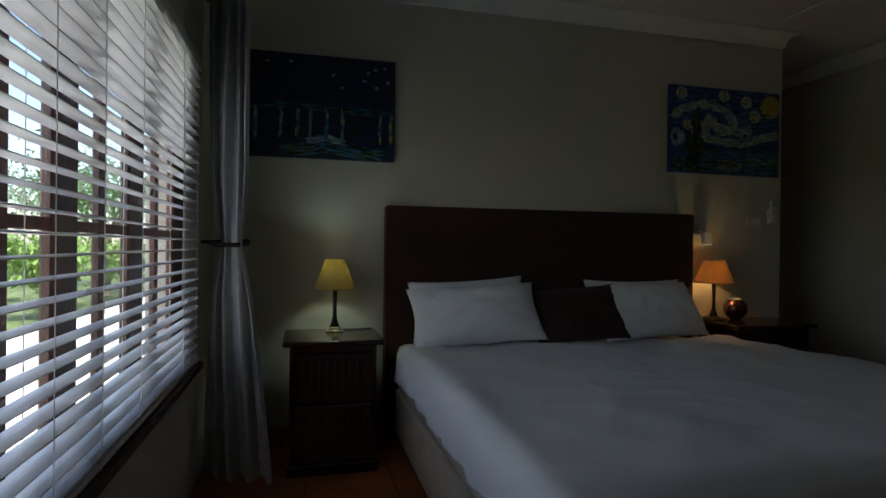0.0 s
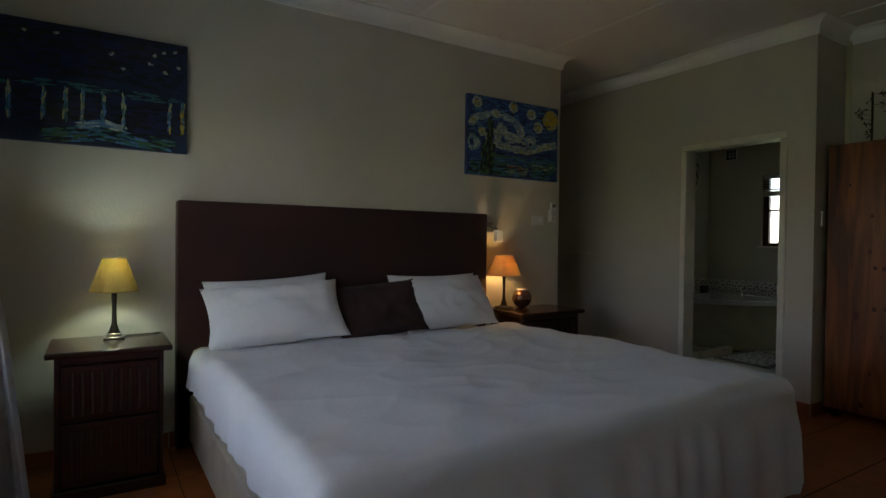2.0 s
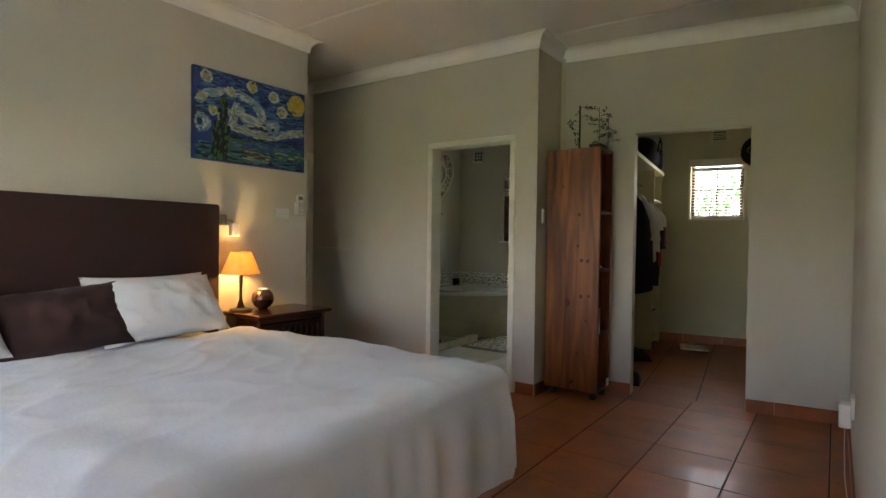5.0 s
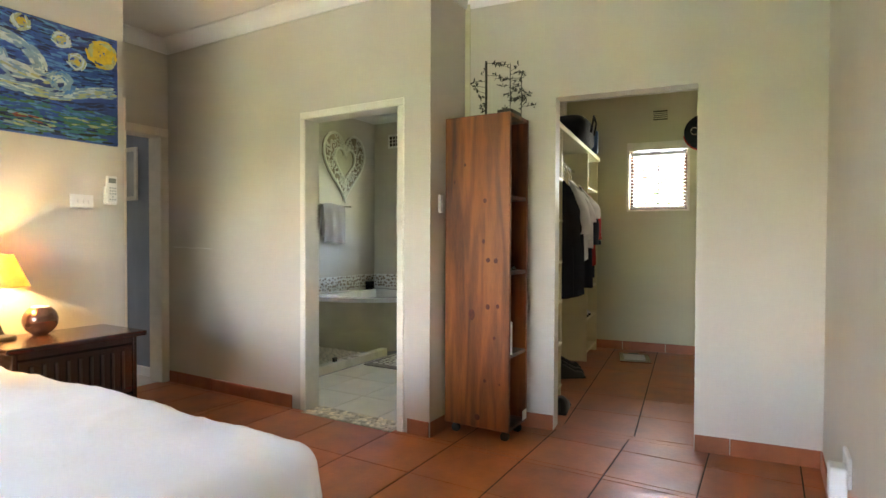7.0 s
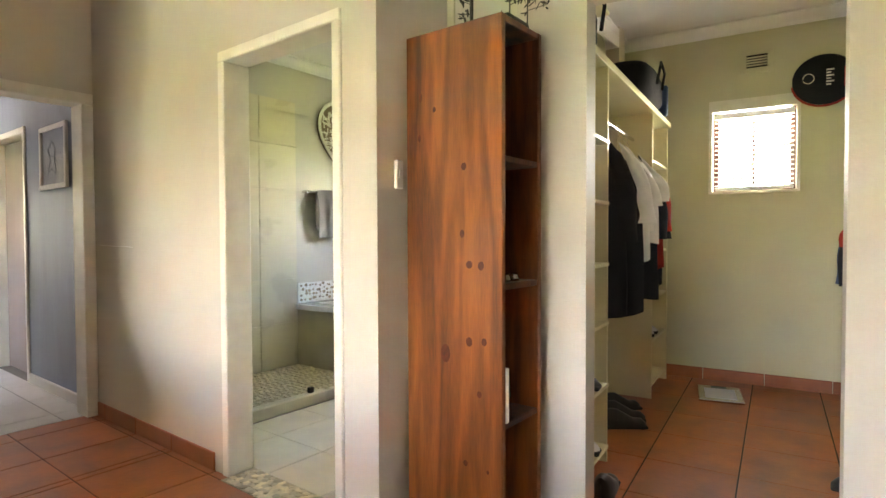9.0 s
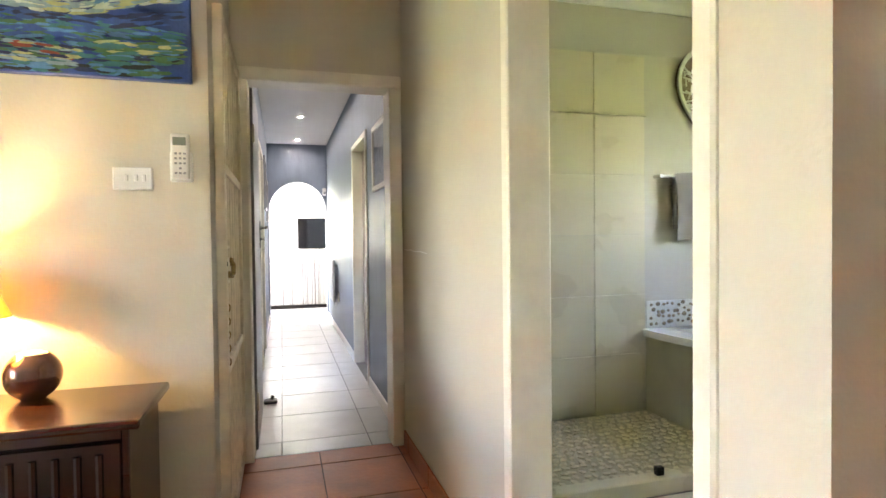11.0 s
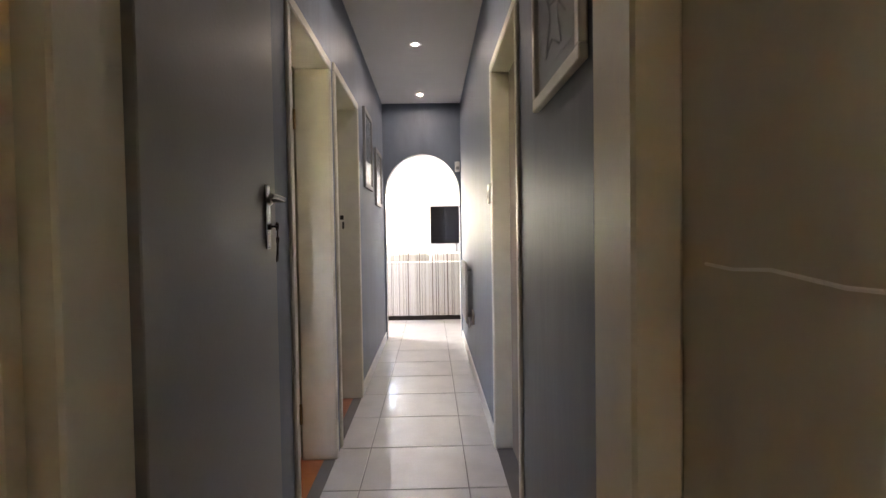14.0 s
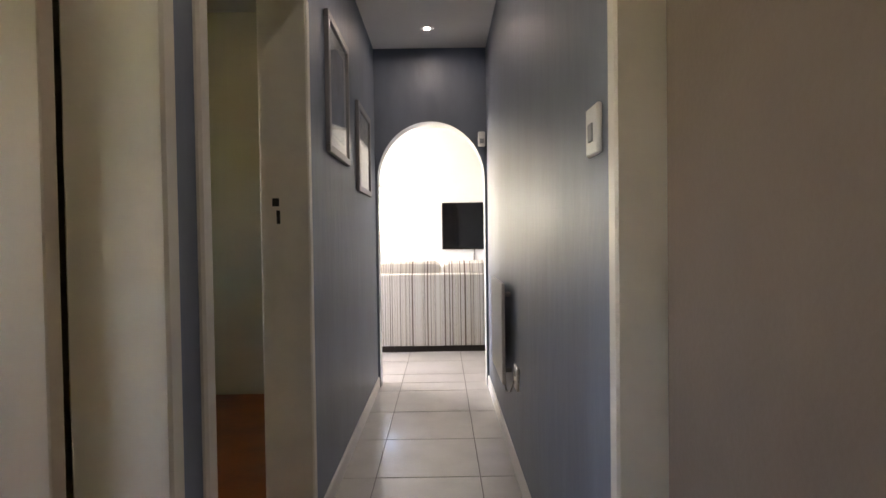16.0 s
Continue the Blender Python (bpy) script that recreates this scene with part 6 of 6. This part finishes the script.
sw = thing("light_switch", "white light switch on the blue-grey corridor wall", "switch", at=(4.31, 6.6, 1.35))
bpart("plate", (4.296, 6.47, 1.325, 4.3095, 6.56, 1.435), PLASTICW, sw, bevel=0.004)
bpart("rocker", (4.292, 6.50, 1.355, 4.297, 6.53, 1.395), PLASTICG, sw, bevel=0.001)
so = thing("wall_socket", "white socket low on the corridor wall", "socket", at=(4.31, 8.37, 0.39))
bpart("plate", (4.297, 7.82, 0.425, 4.3095, 7.93, 0.535), PLASTICW, so, bevel=0.004)
bpart("rocker", (4.293, 7.855, 0.49, 4.298, 7.875, 0.515), PLASTICG, so, bevel=0.001)
al = thing("alarm_sensor", "small white alarm sensor beside the arch", "sensor", at=(4.25, 9.5, 1.88))
bpart("case", (4.245, 9.455, 1.83, 4.298, 9.4985, 1.94), PLASTICW, al, bevel=0.008)
bpart("sensor_window", (4.255, 9.452, 1.85, 4.288, 9.456, 1.885), PLASTICG, al, bevel=0.001)
hp = thing("panel_heater", "slim white wall panel heater in the corridor", "heater", at=(4.30, 8.9, 0.3))
bpart("panel", (4.255, 8.05, 0.40, 4.272, 8.62, 0.91), HEATM, hp, bevel=0.003)
for y in (8.11, 8.56):
    for z in (0.46, 0.85):
        bm = bmesh.new()
        cyl(bm, (4.3095, y, z), (4.272, y, z), 0.012)
        part("spacer", bm, PLASTICG, hp)
bm = bmesh.new()
tube(bm, [(4.285, 8.20, 0.41), (4.285, 8.14, 0.34), (4.29, 8.0, 0.38), (4.295, 7.90, 0.46)], 0.004, 6)
part("cord", bm, PLASTICG, hp)


# ---- living room ----
def sofa():
    s = thing("sofa", "striped fabric sofa seen from behind, on a dark plinth", "sofa", at=(4.0, 11.2, 0))
    x0, x1, y0, y1 = 2.75, 5.25, 10.78, 11.70
    bpart("plinth", (x0 + 0.02, y0 + 0.02, 0.004, x1 - 0.02, y1 - 0.02, 0.062), SOFAB, s, "dark base")
    bm = bmesh.new()
    bx(bm, x0, y0, 0.062, x1, y0 + 0.20, 0.785, bevel=0.028)
    part("back", bm, SOFAM, s, smooth=True)
    bm = bmesh.new()
    bx(bm, x0 + 0.18, y0 + 0.2, 0.062, x1 - 0.18, y1, 0.32, bevel=0.03)
    part("seat_base", bm, SOFAM, s, smooth=True)
    for a, b in ((x0, x0 + 0.2), (x1 - 0.2, x1)):
        bm = bmesh.new()
        bx(bm, a, y0 + 0.201, 0.062, b, y1, 0.62, bevel=0.05)
        part("arm", bm, SOFAM, s, smooth=True)
    for a, b in ((x0 + 0.05, 3.95), (3.97, x1 - 0.05)):
        bm = bmesh.new()
        bx(bm, a, y0 + 0.20, 0.325, b, y1 - 0.02, 0.47, bevel=0.05)
        part("seat_cushion", bm, SOFAM, s, smooth=True)
        bm = bmesh.new()
        bx(bm, a, y0 + 0.12, 0.475, b, y0 + 0.42, 0.915, bevel=0.07)
        for v in bm.verts:
            k = abs(2 * (v.co.x - a) / (b - a) - 1)
            v.co.z -= 0.022 * k ** 3 if v.co.z > 0.7 else 0
        part("back_cushion", bm, SOFAM, s, smooth=True)


sofa()
tv = thing("television", "black flat television mounted on the pale wall", "television", at=(4.48, 12.8, 1.28))
bpart("case", (3.965, 12.735, 0.985, 5.04, 12.775, 1.612), TVB, tv, bevel=0.006)
bpart("screen", (3.977, 12.731, 1.001, 5.028, 12.7345, 1.601), TVS, tv, "glossy black screen", bevel=0)
bpart("wall_mount", (4.3, 12.775, 1.15, 4.66, 12.799, 1.40), DARKMETAL, tv)
bm = bmesh.new()
tube(bm, [(4.40, 12.78, 1.0), (4.395, 12.79, 0.85), (4.40, 12.79, 0.6), (4.40, 12.79, 0.3)], 0.006, 6)
part("cable", bm, BLACKR, tv)


# ---- garden ----
bm = bmesh.new()
bx(bm, -400, -400, -0.40, 400, 400, -0.32)
solo("ground", bm, mat("garden_lawn", (0.10, 0.14, 0.045), 0.95, vary=0.4, scale=1.5, bump=0.4, bscale=30), "green garden lawn round the house", "ground", kind="structure")
bm = bmesh.new()
bx(bm, -4.2, -6, -0.318, -0.84, 16, -0.20)
solo("pavement", bm, PAVE, "pale paved terrace outside the bedroom", "paving", kind="structure")


def tree(x, y, h, spread, n, seed, trunk_r=0.09, low=0.4, material=None, name="tree", label="leafy garden tree with a loose crown"):
    t = thing(name, label, name, at=(x, y, -0.32), group="garden planting")
    rg = random.Random(seed)
    bm = bmesh.new()
    fork = h * low
    tube(bm, [(x, y, -0.33), (x + 0.05, y, fork * 0.5), (x, y + 0.05, fork)], trunk_r, 8)
    tips = []
    for k in range(8):
        a = 2 * math.pi * k / 8 + rg.uniform(-0.3, 0.3)
        e = Vector((x + spread * 0.7 * math.cos(a), y + spread * 0.7 * math.sin(a), fork + (h - fork) * rg.uniform(0.3, 0.9)))
        cyl(bm, (x, y + 0.05, fork), e, trunk_r * 0.45, trunk_r * 0.12, 6)
        tips.append(e)
    part("trunk", bm, BARK, t)
    verts, faces = [], []
    for _ in range(n):
        e = rg.choice(tips)
        c = Vector((x, y, fork + 0.2)).lerp(e, rg.uniform(0.3, 1.15)) + Vector((rg.gauss(0, spread * 0.24), rg.gauss(0, spread * 0.24), rg.gauss(0, (h - fork) * 0.16)))
        q = Euler((rg.uniform(-1, 1), rg.uniform(-1, 1), rg.uniform(0, 6.28))).to_matrix()
        L = rg.uniform(0.05, 0.11)
        i = len(verts)
        verts += [c + q @ Vector(p) for p in ((-L, 0, 0), (0, -L * 0.4, 0.01), (L, 0, -0.01), (0, L * 0.4, 0.01))]
        faces.append((i, i + 1, i + 2, i + 3))
    me = bpy.data.meshes.new("crown")
    me.from_pydata([tuple(v) for v in verts], [], faces)
    me.materials.append(material or LEAFM)
    under(new("crown", me), t)


for i, (x, y, h, s) in enumerate(((-5.5, 17.5, 3.6, 1.8), (-8.0, 21.0, 4.4, 2.2), (-10.5, 18.0, 4.0, 2.0), (-3.4, 21.5, 4.0, 2.0), (-14.0, 14.0, 3.8, 2.0))):
    tree(x, y, h, s, 2600, 20 + i)
for i, (x, y, h, s) in enumerate(((-4.9, 12.0, 1.3, 0.8), (-5.6, 14.0, 1.5, 0.9), (-4.7, 16.2, 1.5, 0.9), (-3.6, 18.0, 1.5, 0.9), (-7.6, 15.5, 1.6, 0.9), (-9.5, 11.0, 1.4, 0.8))):
    tree(x, y, h, s, 1100, 40 + i, 0.03, 0.15, FERNM, "shrub", "bright green arching garden shrub")
for i, (x, y, h, s) in enumerate(((17.5, 2.6, 3.6, 1.6), (18.0, -1.6, 3.2, 1.6))):
    tree(x, y, h, s, 2000, 60 + i)


# ---- floors: slabs, skirting pieces and tiles ----
fb = slab("floor", (-0.82, -1.00, -0.30, 8.30, 4.30, 0.0), GROUT, "terracotta tiled bedroom and closet floor")
fs = slab("floor_spare", (1.0, 4.30, -0.30, 3.40, 9.62, 0.0), TERRA, "terracotta floor of the spare rooms")
fc = slab("floor_corridor", (3.40, 4.30, -0.30, 5.4, 9.62, 0.0), CGROUT, "pale tiled corridor floor")
fl = slab("floor_living", (1.0, 9.62, -0.30, 6.8, 13.0, 0.0), CGROUT, "pale tiled living room floor")
fh = slab("floor_bathroom", (4.44, 1.73, -0.0005, 7.16, 4.19, 0.0025), CGROUT, "cream tiled bathroom floor")
ft = slab("threshold", (4.262, 1.835, 0.0005, 4.44, 2.595, 0.006), MORTAR, "pebble threshold strip in the bathroom doorway")

TILES = {}


def tile(parent, x0, y0, x1, y1, z, material, gap=0.004):
    w, d = round(x1 - x0 - gap * 0.6, 3), round(y1 - y0 - gap, 3)
    if w < 0.015 or d < 0.015:
        return
    key = (w, d, material.name)
    if key not in TILES:
        bm = bmesh.new()
        bx(bm, -w / 2, -d / 2, 0, w / 2, d / 2, 0.004, bevel=0.0018)
        TILES[key] = mesh_of("tile", bm, material)
    o = under(new("tile", TILES[key]), parent)
    o.location = ((x0 + x1) / 2, (y0 + y1) / 2, z)


def tile_area(parent, X0, X1, Y0, Y1, ox, oy, s, z, material, gap=0.004, skip=None):
    i0, i1 = math.floor((X0 - ox) / s), math.ceil((X1 - ox) / s)
    j0, j1 = math.floor((Y0 - oy) / s), math.ceil((Y1 - oy) / s)
    for i in range(i0, i1):
        for j in range(j0, j1):
            a, b, c, d = max(X0, ox + i * s), min(X1, ox + (i + 1) * s), max(Y0, oy + j * s), min(Y1, oy + (j + 1) * s)
            if b - a > 0.015 and d - c > 0.015 and not (skip and skip((a + b) / 2, (c + d) / 2)):
                tile(parent, round(a, 4), round(c, 4), round(b, 4), round(d, 4), z, material, gap)


OX, OY, TS = 3.83, 0.545, 0.4335
tile_area(fb, -0.6, 1.20, -0.80, -0.42, OX, OY, TS, 0.0005, TERRA, 0.007)
tile_area(fb, -0.6, 4.31, -0.42, 3.20, OX, OY, TS, 0.0005, TERRA, 0.007)
tile_area(fb, 4.31, 4.97, -0.42, 1.585, OX, OY, TS, 0.0005, TERRA, 0.007)
tile_area(fb, 3.40, 4.31, 3.20, 4.20, OX, OY, TS, 0.0005, TERRA, 0.007)
squares = set(bpy.data.objects)
tile_area(fb, 5.0, 7.84, -0.42, 1.565, 5.06, 0.09, TS, 0.001, TERRA, 0.007)
for ob in set(bpy.data.objects) - squares:
    ob.matrix_basis = WING @ Matrix.Translation(ob.location)
tile_area(fc, 3.46, 4.31, 4.20, 9.62, 3.63, 4.405, 0.4985, 0.0005, CTILE, 0.005)
tile_area(fl, 1.5, 6.6, 9.62, 12.8, 3.63, 4.405, 0.4985, 0.0005, CTILE, 0.005)
tile_area(fh, 4.44, 7.16, 1.73, 3.17, 4.79, 2.478, 0.40, 0.0025, BTILE, 0.005)

rg = random.Random(2)
PEBM = []
for k in range(5):
    bm = bmesh.new()
    bmesh.ops.create_icosphere(bm, subdivisions=1, radius=1, matrix=Matrix.Diagonal((0.026 + 0.004 * (k % 3), 0.016 + 0.002 * k, 0.007, 1)))
    PEBM.append(mesh_of("pebble", bm, PEBBLE, True))
for i in range(5):
    for j in range(20):
        o = under(new("pebble", rg.choice(PEBM)), ft)
        o.location = (4.28 + i * 0.034 + rg.uniform(-0.006, 0.006), 1.85 + (j + 0.5 * (i % 2)) * 0.0365 + rg.uniform(-0.005, 0.005), 0.008)
        o.rotation_euler = (0, 0, rg.uniform(0, 3.1))

SK = thing("skirting", "low terracotta tile skirting round the bedroom", "skirting", kind="structure")
RUNS = [((-0.6, -0.80), (1.20, -0.80)), ((1.20, -0.80), (1.20, -0.42)), ((1.20, -0.42), (4.985, -0.42)), ((4.759, 1.585), (4.31, 1.585)), ((4.31, 1.585), (4.31, 1.745)), ((4.31, 2.72), (4.31, 4.135)), ((3.40, 3.20), (-0.6, 3.20))]
SQUARE = [((4.985, -0.42), (4.985, 0.194)), ((4.985, 0.997), (4.985, 1.565)), ((5.105, -0.42), (7.84, -0.42)), ((7.84, -0.42), (7.84, 1.565)), ((5.105, 0.194), (4.985, 0.194)), ((4.985, 0.997), (5.105, 0.997))]
RUNS += [tuple(tuple((WING @ Vector((*p, 0)))[:2]) for p in run) for run in SQUARE]
SKM = {}
for (xa, ya), (xb, yb) in RUNS:
    a, b = Vector((xa, ya)), Vector((xb, yb))
    L = (b - a).length
    d = (b - a) / L
    nrm = Vector((-d.y, d.x))
    n = max(1, math.ceil(L / TS))
    for k in range(n):
        s0, s1 = k * TS, min(L, (k + 1) * TS)
        w = round(s1 - s0 - 0.004, 3)
        if w < 0.01:
            continue
        if w not in SKM:
            bm = bmesh.new()
            bx(bm, -w / 2, 0.001, 0, w / 2, 0.011, 0.095, bevel=0.003)
            SKM[w] = mesh_of("skirting_tile", bm, SKIRT)
        c = a + d * (s0 + s1) / 2
        o = under(new("skirting_tile", SKM[w]), SK)
        o.location = (c.x, c.y, 0.0015)
        o.rotation_euler = (0, 0, math.atan2(d.y, d.x))
